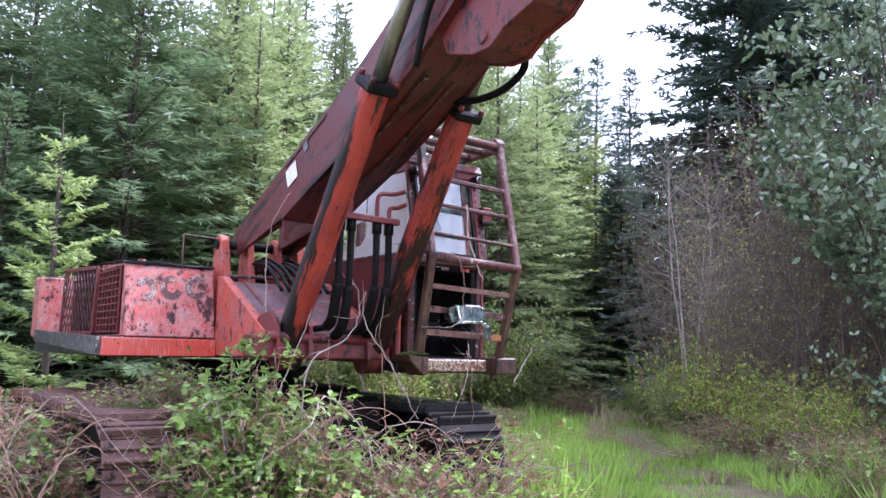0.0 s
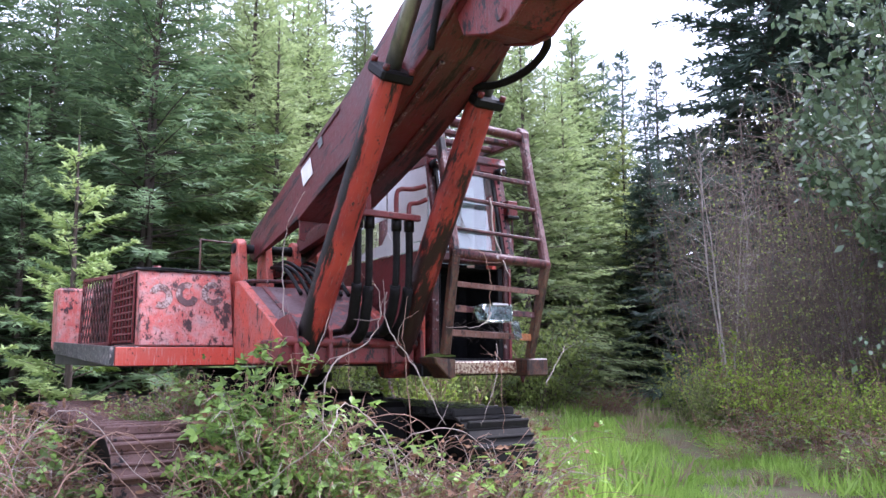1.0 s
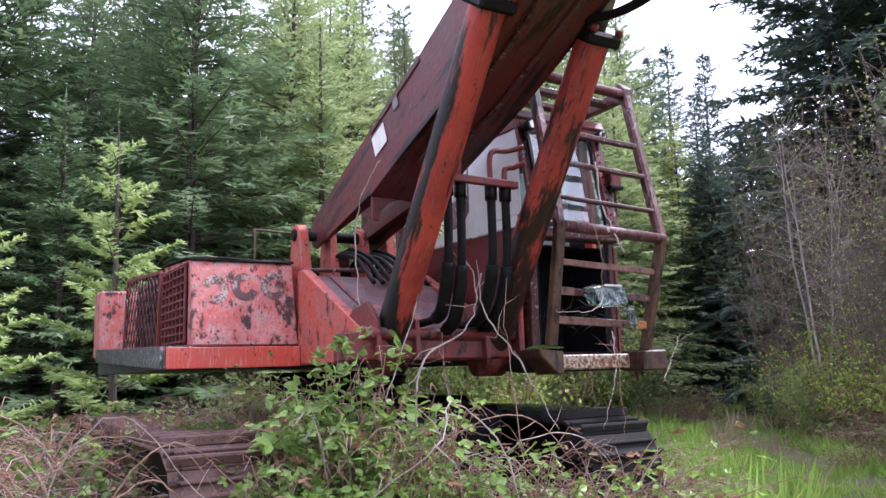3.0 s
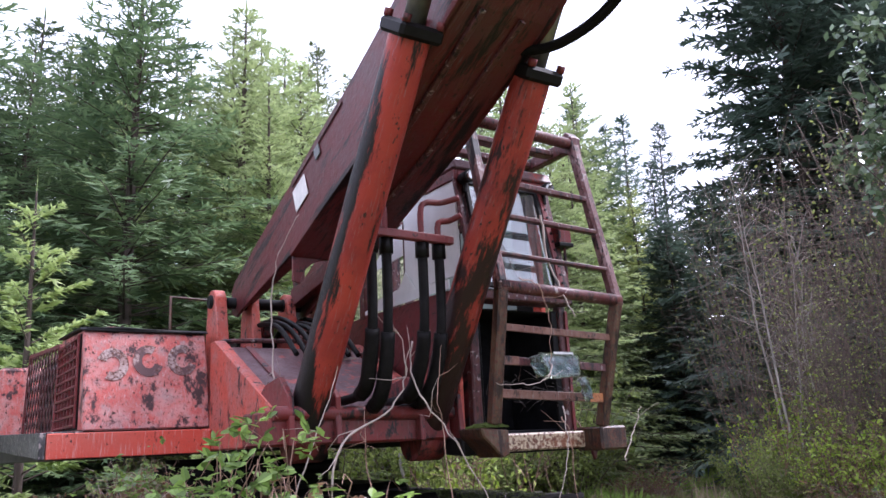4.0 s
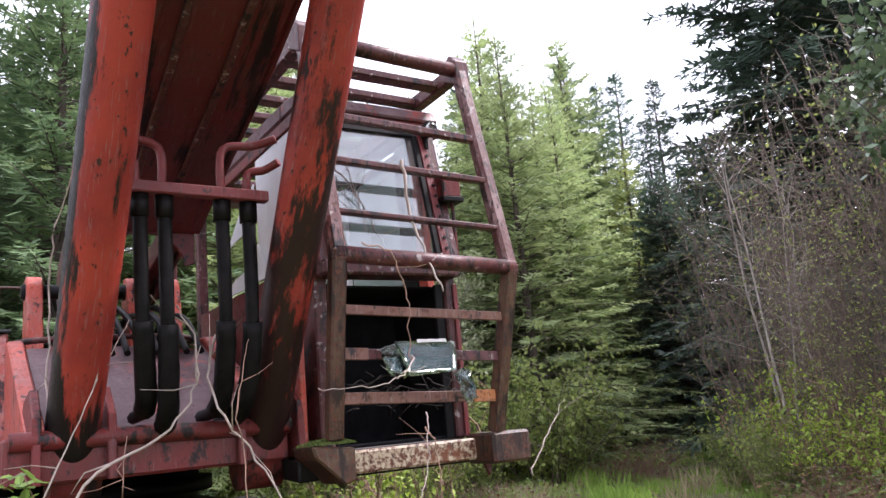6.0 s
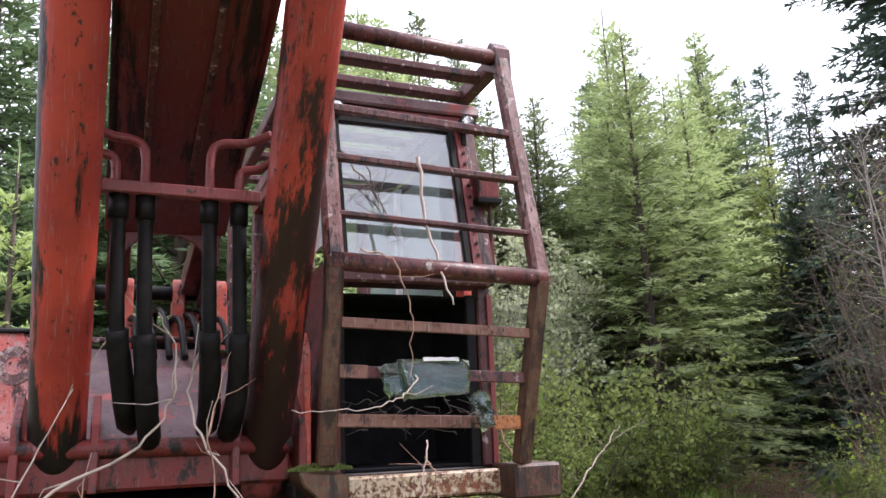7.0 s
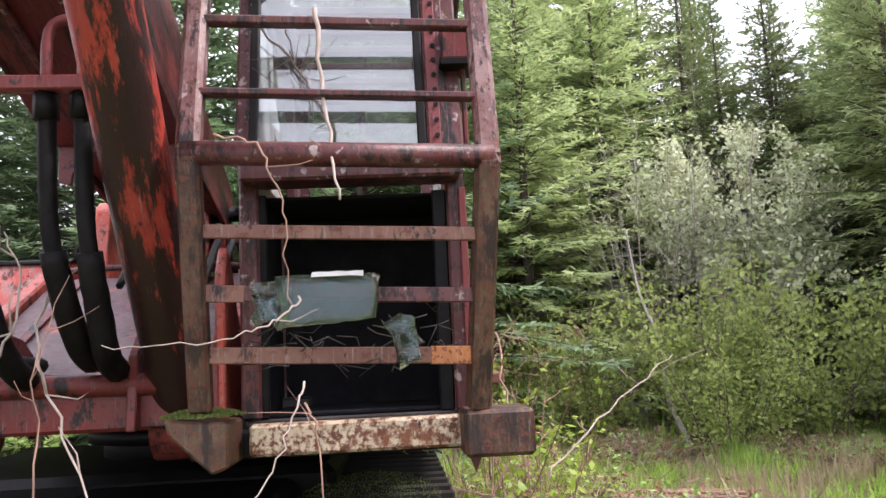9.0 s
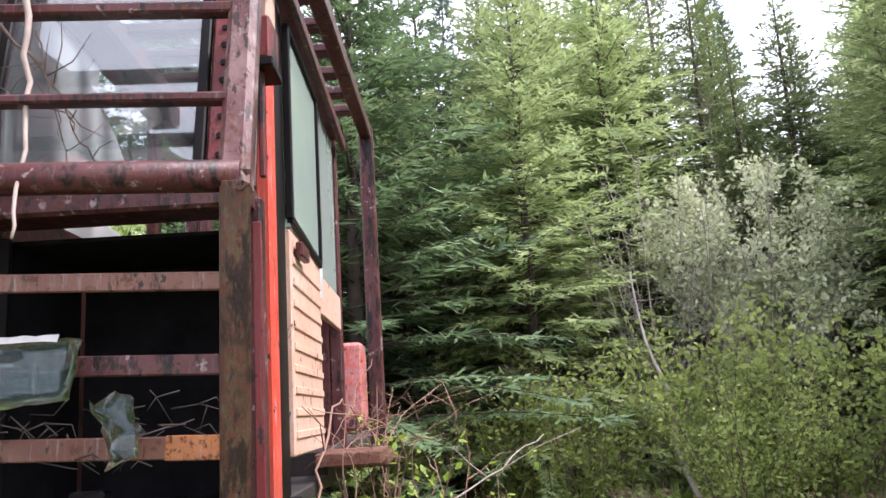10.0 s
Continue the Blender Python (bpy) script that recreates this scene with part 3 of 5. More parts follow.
def hose_rail():
    bm = B()
    beam(bm, (-0.31, 1.45, 2.715), (0.38, 1.45, 2.705), 0.06, 0.055)
    rail = mp("hose_rail", bm, PIPE, label="red cross rail carrying pipes")
    for u, h, w in ((0.16, 0.26, 0.26), (0.29, 0.14, 0.14), (-0.12, 0.24, -0.25), (-0.24, 0.16, -0.12)):
        pts = bend([(u, 1.42, 2.70), (u, 1.42, 2.70 + h * 0.75), (u + w * 0.16, 1.42, 2.70 + h), (u + w * 0.6, 1.44, 2.71 + h), (u + w, 1.5, 2.74 + h)], 6)
        mp("bent_pipe", tube(B(), pts, 0.021, 8), PIPE, rail)
    for u, du, z in ((0.16, 0.06, 1.72), (0.29, 0.02, 1.68), (-0.11, 0.08, 1.66), (-0.22, 0.10, 1.74)):
        pts = bend([(u, 1.42, 2.68), (u + 0.01, 1.40, 2.2), (u + 0.02 + du * 0.2, 1.30, z + 0.2), (u + du * 0.8, 1.12, z), (u + du, 0.75, z - 0.04)], 7)
        bm = tube(B(), pts, 0.033, 8)
        tube(bm, pts[len(pts) // 3:int(len(pts) * 0.80)], 0.047, 9, 0.052)
        hose = mp("hose", bm, RUBBER, rail, "black rubber hydraulic hose")
        mp("coupling", tube(B(), [(u, 1.42, 2.69), (u, 1.42, 2.58)], 0.046, 6), BLACK, hose)


def sloped_cover():
    bm = B()
    prism(bm, [(-0.39, 2.20), (0.74, 1.64), (0.74, 1.60), (-0.5, 1.60), (-0.5, 2.20)], 0, -0.52, 0.56, 0.006)
    mp("sloped_cover", bm, COVER, label="chalky faded sloping cover plate")
    for u in (-0.572, 0.61):
        bm = B()
        prism(bm, [(-0.40, 2.25), (0.76, 1.68), (0.90, 1.42), (-0.52, 1.42), (-0.52, 2.25)], 0, u - 0.045, u + 0.045, 0.012)
        mp("gusset", bm, EAR)
    mp("cover_strap", beam(B(), (-0.36, -0.38, 2.205), (-0.36, 0.72, 1.66), 0.05, 0.012, 0.002), RED)
    mp("grab_bar", tube(B(), bend([(-0.52, -0.45, 2.19), (-0.52, -0.45, 2.25), (0.1, -0.45, 2.27), (0.5, -0.45, 2.25), (0.54, -0.45, 2.18)], 5), 0.02, 6), FRAME)


def raked(bm):
    """Lean an upright front piece back, as the cab's face does."""
    for v in bm.verts:
        v.co.y += 0.125 - 0.213 * (v.co.z - 2.50)
    return bm


def cab():
    u0, u1, vf, vb = 0.80, 1.70, 1.02, -1.25
    z0, zr = 1.44, 3.44
    cabin = mp("cab_floor", box(B(), (u0, vb, z0 - 0.06), (u1, vf, z0), 0.006), DARKMETAL)
    # corner posts and front frame
    for u, v, mat in ((u0 + 0.02, vb, FRAME), (u1 - 0.02, vb, FRAME)):
        mp("cab_post", box(B(), (u - 0.04, v - 0.05, z0), (u + 0.04, v + 0.02, zr), 0.01), mat, cabin)
    for u in (u0 + 0.02, u1 - 0.02):
        mp("cab_post", box(B(), (u - 0.04, vf - 0.05, z0), (u + 0.04, vf + 0.02, 2.45), 0.01), FRAME, cabin)
        mp("cab_post", raked(box(B(), (u - 0.04, vf - 0.06, 2.45), (u + 0.04, vf - 0.02, zr), 0.01)), FRAME, cabin)
    mp("door_edge", box(B(), (u1 - 0.008, vf + 0.022, z0), (u1 + 0.022, vf + 0.034, 2.36), 0.003), PIPE, cabin, "strip of dull red paint")
    bm = B()
    box(bm, (u0, vf - 0.05, 2.39), (u1, vf + 0.14, 2.48), 0.012)
    mp("front_sill", bm, FRAME, cabin)
    mp("front_header", raked(box(B(), (u0, vf - 0.04, 3.35), (u1, vf + 0.01, zr), 0.012)), RED, cabin)
    mp("window_bead", box(B(), (u0 + 0.03, vf + 0.142, 2.462), (u1 - 0.1, vf + 0.15, 2.476), 0.002), SHEET, cabin)
    # windscreen with a dark rubber frame
    bm = B()
    for a, b in (((0.86, vf + 0.005, 2.50), (0.86, vf + 0.005, 3.33)), ((1.545, vf + 0.005, 2.50), (1.545, vf + 0.005, 3.33)), ((0.86, vf + 0.005, 3.335), (1.545, vf + 0.005, 3.335)), ((0.86, vf + 0.005, 2.50), (1.545, vf + 0.005, 2.50))):
        beam(bm, a, b, 0.035, 0.035, 0.005)
    mp("screen_seal", raked(bm), BLACK, cabin)
    mp("windscreen", raked(box(B(), (0.865, vf - 0.006, 2.50), (1.54, vf + 0.002, 3.33), 0)), GLASS, cabin, "grimy windscreen").visible_shadow = False
    mp("front_panel", raked(box(B(), (1.565, vf - 0.03, 2.48), (1.66, vf, 3.35), 0.005)), FRAME, cabin)
    # lower front: an open black hole in a rounded frame, its blackness painted as shade
    # Panels blackened to run into the shade painted inside the hole.
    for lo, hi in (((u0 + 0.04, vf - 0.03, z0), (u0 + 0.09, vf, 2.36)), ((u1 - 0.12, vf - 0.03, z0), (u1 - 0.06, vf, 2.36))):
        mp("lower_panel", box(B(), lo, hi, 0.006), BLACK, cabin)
    mp("inner_wall", box(B(), (u0 + 0.08, 0.35, z0), (u1 - 0.06, 0.40, 2.46), 0.004), CAB_SHADE, cabin, "added bulkhead coloured near black for the shade inside the cab")
    mp("floor_mat", box(B(), (u0 + 0.08, 0.41, z0 + 0.004), (u1 - 0.08, 0.99, z0 + 0.02), 0.004), CAB_SHADE, cabin)
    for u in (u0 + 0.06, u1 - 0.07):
        mp("lining", box(B(), (u - 0.01, 0.41, z0), (u + 0.01, vf - 0.06, 2.36), 0.002), CAB_SHADE, cabin)
    mp("lining", box(B(), (u0 + 0.07, 0.41, 2.345), (u1 - 0.08, vf - 0.06, 2.36), 0.002), CAB_SHADE, cabin)
    # far (boom) side: dull lower wall, white sheeted window
    mp("side_wall", box(B(), (u0 - 0.01, vb + 0.03, z0), (u0 + 0.02, vf - 0.06, 2.52), 0.004), BOOM, cabin)
    mp("window_sheet", box(B(), (u0 - 0.005, 0.14, 2.62), (u0 + 0.01, vf - 0.10, 3.36), 0.003), WHITE, cabin, "white sheet in place of a window")
    # the lower rear corner of the sheet is torn and hangs loose over a black gap
    for outline in ([(-0.44, 2.88), (0.13, 2.93), (0.13, 3.20), (-0.10, 3.12)], [(-0.55, 2.56), (-0.30, 2.63), (0.05, 2.66), (0.17, 2.78), (0.30, 2.62), (0.80, 2.60), (0.80, 2.53), (-0.55, 2.53)]):
        mp("torn_sheet", prism(B(), outline, 0, u0 - 0.022, u0 - 0.012, 0.001), WHITE, cabin, "torn white sheet")
    mp("side_post", box(B(), (u0 - 0.02, -0.66, 2.5), (u0 + 0.03, -0.56, 3.38), 0.006), FRAME, cabin)
    mp("side_header", box(B(), (u0 - 0.02, vb, 3.36), (u0 + 0.03, vf - 0.07, 3.44), 0.006), RED, cabin)
    mp("back_wall", box(B(), (u0 + 0.06, vb - 0.02, z0), (u1 - 0.06, vb + 0.02, 2.5), 0.004), FRAME, cabin)
    roof = mp("cab_roof", prism(B(), [(0.70, 3.44), (vf - 0.04, 3.44), (vf - 0.08, 3.53), (0.70, 3.55)], 0, u0 - 0.03, u1 + 0.05, 0.015), COVER, cabin, "peeling grey roof skin round an open hatch")
    for lo, hi in (((u0 - 0.03, vb - 0.06, 3.44), (u0 + 0.12, 0.70, 3.55)), ((u1 - 0.12, vb - 0.06, 3.44), (u1 + 0.05, 0.70, 3.55)), ((u0 + 0.12, vb - 0.06, 3.44), (u1 - 0.12, vb + 0.12, 3.55))):
        mp("roof_edge", box(B(), lo, hi, 0.015), COVER, roof)
    mp("gutter", beam(B(), (u1 + 0.065, vf - 0.12, 3.40), (u1 + 0.065, vb - 0.05, 3.40), 0.03, 0.07, 0.006), FRAME, roof)
    # door side
    mp("door_pillar", box(B(), (u1 - 0.05, 0.72, z0), (u1 + 0.012, 0.82, 3.16), 0.012), BEAM, cabin, "bright red door pillar")
    mp("pillar_cap", box(B(), (u1 - 0.05, 0.70, 3.162), (u1 + 0.02, 0.80, 3.40), 0.02), SIDE, cabin)
    mp("dark_jamb", box(B(), (u1 - 0.04, 0.50, z0), (u1 + 0.002, 0.70, 3.40), 0.006), BLACK, cabin)
    door = mp("cab_door", box(B(), (u1 - 0.01, -0.32, 1.58), (u1 + 0.02, 0.49, 2.46), 0.006), SIDE, cabin, "pink ribbed metal door")
    for k in range(9):
        z = 1.66 + 0.085 * k
        mp("door_rib", beam(B(), (u1 + 0.022, 0.46, z), (u1 + 0.022, -0.30, z), 0.012, 0.03, 0.003), SIDE, door)
    bm = B()
    box(bm, (u1 + 0.0, -0.32, 2.47), (u1 + 0.02, 0.49, 3.32), 0.0)
    mp("door_window", bm, FOGGED, door, "fogged greenish door glass")
    bm = B()
    for a, b in (((u1 + 0.02, 0.49, 2.5), (u1 + 0.02, 0.49, 3.33)), ((u1 + 0.02, -0.33, 2.46), (u1 + 0.02, -0.33, 3.33)), ((u1 + 0.02, 0.49, 3.33), (u1 + 0.02, -0.33, 3.33)), ((u1 + 0.02, 0.49, 2.5), (u1 + 0.02, -0.33, 2.46))):
        beam(bm, a, b, 0.03, 0.035, 0.004)
    mp("window_seal", bm, BLACK, door)
    mp("latch", box(B(), (u1 + 0.03, 0.26, 2.36), (u1 + 0.06, 0.44, 2.42), 0.006), FRAME, door)
    mp("rear_window", box(B(), (u1 - 0.005, -1.1, 2.40), (u1 + 0.012, -0.44, 3.36), 0.0), FOGGED, cabin)
    mp("rear_jamb", box(B(), (u1 - 0.02, -0.44, 2.3), (u1 + 0.02, -0.36, 3.38), 0.004), WHITE, cabin)
    mp("rear_panel", box(B(), (u1 - 0.01, -1.2, 2.22), (u1 + 0.02, -0.36, 2.42), 0.005), SIDE, cabin)
    # work lights and control box
    for u in (0.84, 1.62):
        lamp = mp("work_light", tube(B(), [(u, vf - 0.06, 3.36), (u, vf + 0.06, 3.355)], 0.042, 14, 0.052), BLACK, cabin)
        mp("lens", tube(B(), [(u, vf + 0.06, 3.355), (u, vf + 0.075, 3.354)], 0.047, 14, 0.03), LAMPGLASS, lamp, "clear round lamp lens")
        mp("lamp_arm", beam(B(), (u, vf - 0.02, 3.36), (u, vf - 0.02, 3.24), 0.03, 0.03), BLACK, lamp)
    bx = mp("control_box", box(B(), (1.645, vf - 0.06, 2.90), (1.775, vf + 0.10, 3.055), 0.008), RED, cabin, "rusty red steel box")
    mp("box_rim", box(B(), (1.635, vf - 0.07, 2.87), (1.785, vf + 0.11, 2.902), 0.004), BLACK, bx)
    mp("box_post", beam(B(), (1.735, vf + 0.05, 2.50), (1.735, vf + 0.05, 2.88), 0.022, 0.022), RED, bx)
    strip = mp("drilled_strip", raked(box(B(), (1.575, vf + 0.004, 2.5), (1.625, vf + 0.018, 3.34), 0.003)), PIPE, cabin)
    for k in range(10):
        z = 2.56 + 0.07 * k
        mp("bolt", raked(tube(B(), [(1.61, vf + 0.016, z), (1.61, vf + 0.026, z)], 0.011, 6)), BLACK, strip)


def guard():
    """The welded bar cage round the cab."""
    L0, R0 = Vector((0.70, 1.55, 2.41)), Vector((1.76, 1.56, 2.36))
    LT, RT = Vector((0.71, 1.25, 3.73)), Vector((1.765, 1.23, 3.70))
    LB, RB = Vector((0.70, 1.37, 1.50)), Vector((1.70, 1.35, 1.46))
    cage = mp("guard_bar", tube(B(), [L0 - Vector((0.02, 0, 0)), R0 + Vector((0.02, 0, 0))], 0.044, 14), FRAME, label="thick rusty knee bar of the cab guard")
    for a, b, mat in ((L0, LT, POST), (R0, RT, POST)):
        mp("upper_post", beam(B(), a - Vector((0, 0, 0.05)), b, 0.085, 0.085, 0.018), mat, cage)
    for a, b in ((L0, LB), (R0, RB)):
        mp("lower_post", beam(B(), a + Vector((0, 0, 0.03)), b, 0.08, 0.08, 0.012), LOWER, cage, "mossy blackened lower post")
    for p in (LT, RT):
        bm = B()
        prism(bm, [(p.y + 0.05, p.z - 0.12), (p.y + 0.045, p.z + 0.05), (p.y - 0.02, p.z + 0.11), (p.y - 0.12, p.z + 0.06), (p.y - 0.12, p.z - 0.03)], 0, p.x - 0.05, p.x + 0.05, 0.006)
        mp("corner_plate", bm, FRAME, cage)
    mp("top_bar", tube(B(), [LT, RT], 0.046, 14), FRAME, cage)
    # bars across the face
    for f, r in ((0.62, 0.024), (0.41, 0.020), (0.18, 0.016)):
        a, b = L0.lerp(LT, f), R0.lerp(RT, f)
        mp("rung", beam(B(), a, b, 0.055, r * 1.7, 0.006), FRAME, cage)
    for f, mat, h in ((0.30, RAW, 0.05), (0.54, FRAME, 0.055), (0.78, RAW, 0.06)):
        a, b = L0.lerp(LB, f), R0.lerp(RB, f)
        bar = mp("rung", beam(B(), a, b, 0.02, h, 0.004), mat, cage, "flat rusty bar")
        if f > 0.7:
            mp("bright_end", beam(B(), a.lerp(b, 0.82) + Vector((0, 0.006, 0)), a.lerp(b, 0.985) + Vector((0, 0.006, 0)), 0.018, h + 0.006, 0.003), ORANGE, bar, "bright orange rust")
        if 0.5 < f < 0.6:
            mp("bright_end", beam(B(), a.lerp(b, 0.02) + Vector((0, 0.006, 0)), a.lerp(b, 0.17) + Vector((0, 0.006, 0)), 0.018, h + 0.006, 0.003), RAW, bar)
    # roof of the cage
    for u, back in ((0.70, LT), (1.80, RT)):
        mp("roof_rail", beam(B(), back, (u if u < 1 else 1.87, -1.87, 3.68), 0.08, 0.10, 0.01), FRAME, cage)
    for k in range(9):
        v = 0.98 - 0.30 * k
        w = 1.75 + 0.12 * (1.25 - v) / 3.1
        mp("roof_bar", beam(B(), (0.70, v, 3.705), (w, v, 3.69), 0.10, 0.05, 0.008), FRAME, cage)
    for u in (0.72, 1.87):
        mp("rear_post", beam(B(), (u, -1.87, 1.42), (u, -1.87, 3.72), 0.10, 0.10, 0.012), FRAME, cage)
    # bumper across the foot of the cage
    bm = B()
    box(bm, (0.84, 1.14, 1.315), (1.66, 1.22, 1.435), 0.012)
    bumper = mp("bumper", bm, PALE, label="white bumper blotched with rust")
    mp("bumper_end", prism(B(), [(0.57, 1.48), (0.80, 1.46), (0.80, 1.30), (0.74, 1.28), (0.59, 1.42)], 1, 1.12, 1.40, 0.01), LOWER, bumper, "mossy rusted bumper end")
    mp("bumper_end", box(B(), (1.64, 1.12, 1.29), (1.90, 1.40, 1.46), 0.015), LOWER, bumper, "blackened bumper end box")
    mp("bumper_lip", prism(B(), [(1.66, 1.30), (1.72, 1.30), (1.69, 1.22)], 1, 1.24, 1.27, 0.004), FRAME, bumper)


def undercarriage():
    bm = B()
    tube(bm, [(0.1, -1.6, 1.02), (0.1, -1.6, 1.36)], 0.72, 32)
    tube(bm, [(0.1, -1.6, 1.2), (0.1, -1.6, 1.3)], 0.82, 32)
    mp("slew_ring", bm, BLACK)
    # Car body enlarged and black, to stand in for shade under the deck.
    bm = B()
    box(bm, (-1.45, -2.4, 0.45), (1.05, -0.3, 1.10), 0.05)
    box(bm, (-0.3, -0.3, 0.5), (0.85, 0.5, 1.04), 0.05)
    mp("car_body", bm, BLACK, label="black undercarriage body that also fills the shade under the deck")
    R, half, mid = 0.44, 2.0, -0.96
    for u in (-1.76, 1.32):
        bm = B()
        box(bm, (u - 0.2, mid - half, 0.18), (u + 0.2, mid + half - 0.1, 0.86), 0.04)
        box(bm, (u - 0.14, mid - half, 0.80), (u + 0.14, mid + half - 0.4, 0.90), 0.03)
        track = mp("track_frame", bm, BLACK)
        for v in (mid - half, mid + half):
            wheel = mp("idler_wheel", tube(B(), [(u - 0.16, v, R + 0.04), (u + 0.16, v, R + 0.04)], R - 0.07, 24), DARKMETAL, track)
            mp("hub", tube(B(), [(u - 0.2, v, R + 0.04), (u + 0.2, v, R + 0.04)], 0.12, 14), BLACK, wheel)
        # chain of grouser pads round both wheels
        loop = 2 * (2 * half) + 2 * math.pi * R
        count = 46
        shared = None
        for k in range(count):
            s = loop * k / count
            if s < 2 * half:
                p, a = (mid - half + s, R * 2 + 0.04), 0.0
            elif s < 2 * half + math.pi * R:
                q = (s - 2 * half) / R
                p, a = (mid + half + R * math.sin(q), R + 0.04 + R * math.cos(q)), -q
            elif s < 4 * half + math.pi * R:
                p, a = (mid + half - (s - 2 * half - math.pi * R), 0.04), math.pi
            else:
                q = (s - 4 * half - math.pi * R) / R
                p, a = (mid - half - R * math.sin(q), R + 0.04 - R * math.cos(q)), math.pi - q
            if shared is None:
                pb = B()
                box(pb, (-0.36, -0.11, -0.025), (0.36, 0.11, 0.0), 0.005)
                box(pb, (-0.36, 0.07, 0.0), (0.36, 0.105, 0.07), 0.010)
                box(pb, (-0.36, -0.035, 0.0), (0.36, -0.01, 0.035), 0.006)
                # One track's pads are rusty, the other's near black.
                pad = part("track_pad", pb, TRACK if u < 0 else DARK_TRACK, track)
                shared = pad.data
            else:
                pad = new("track_pad", shared)
                pad.parent = track
            pad.matrix_basis = Matrix.Translation((-u, p[0], p[1])) @ Matrix.Rotation(a, 4, "X")


platform()
tank()
boom_foot()
boom()
lift_cylinders()
hose_rail()
sloped_cover()
cab()
guard()
undercarriage()

# ---- plants ----
def rhombi(start, way, normal, length, width):
    """Slim leaf-shaped quads: arrays of roots, directions, face normals, lengths and widths."""
    side = np.cross(way, normal)
    side /= np.linalg.norm(side, axis=1, keepdims=True) + 1e-9
    mid = start + way * (length * 0.45)[:, None]
    tip = start + way * length[:, None]
    v = np.stack([start, mid + side * (width / 2)[:, None], tip, mid - side * (width / 2)[:, None]], 1)
    return v


def unit(a):
    return a / (np.linalg.norm(a, axis=-1, keepdims=True) + 1e-9)


def quads_object(name, quads, mat, parent):
    v = np.concatenate(quads).reshape(-1, 3)
    me = bpy.data.meshes.new(name)
    n = len(v) // 4
    me.vertices.add(len(v))
    me.vertices.foreach_set("co", v.astype(np.float32).ravel())
    me.loops.add(n * 4)
    me.loops.foreach_set("vertex_index", np.arange(n * 4, dtype=np.int32))
    me.polygons.add(n)
    me.polygons.foreach_set("loop_start", np.arange(0, n * 4, 4, dtype=np.int32))
    me.update(calc_edges=True)
    me.validate()
    me.materials.append(mat)
    ob = new(name, me)
    ob.parent = parent
    return ob


def stems_object(name, paths, mat, parent, sides=3):
    """Many thin tapering stems: (points, root radius, tip radius) each."""
    verts, faces = [], []
    for pts, r0, r1 in paths:
        pts = np.asarray(pts, float)
        m = len(pts)
        d = unit(np.gradient(pts, axis=0))
        x = unit(np.cross(d, np.array([0.31, 0.83, 0.46])))
        y = np.cross(d, x)
        rad = np.linspace(r0, r1, m)[:, None]
        at = len(verts)
        for k in range(sides):
            a = 2 * math.pi * k / sides
            ring = pts + (x * math.cos(a) + y * math.sin(a)) * rad
            verts.extend(ring.tolist())
        for k in range(sides):
            k2 = (k + 1) % sides
            for i in range(m - 1):
                faces.append((at + k * m + i, at + k2 * m + i, at + k2 * m + i + 1, at + k * m + i + 1))
    ob = raw(name, verts, faces, mat, parent)
    for p in ob.data.polygons:
        p.use_smooth = True
    return ob


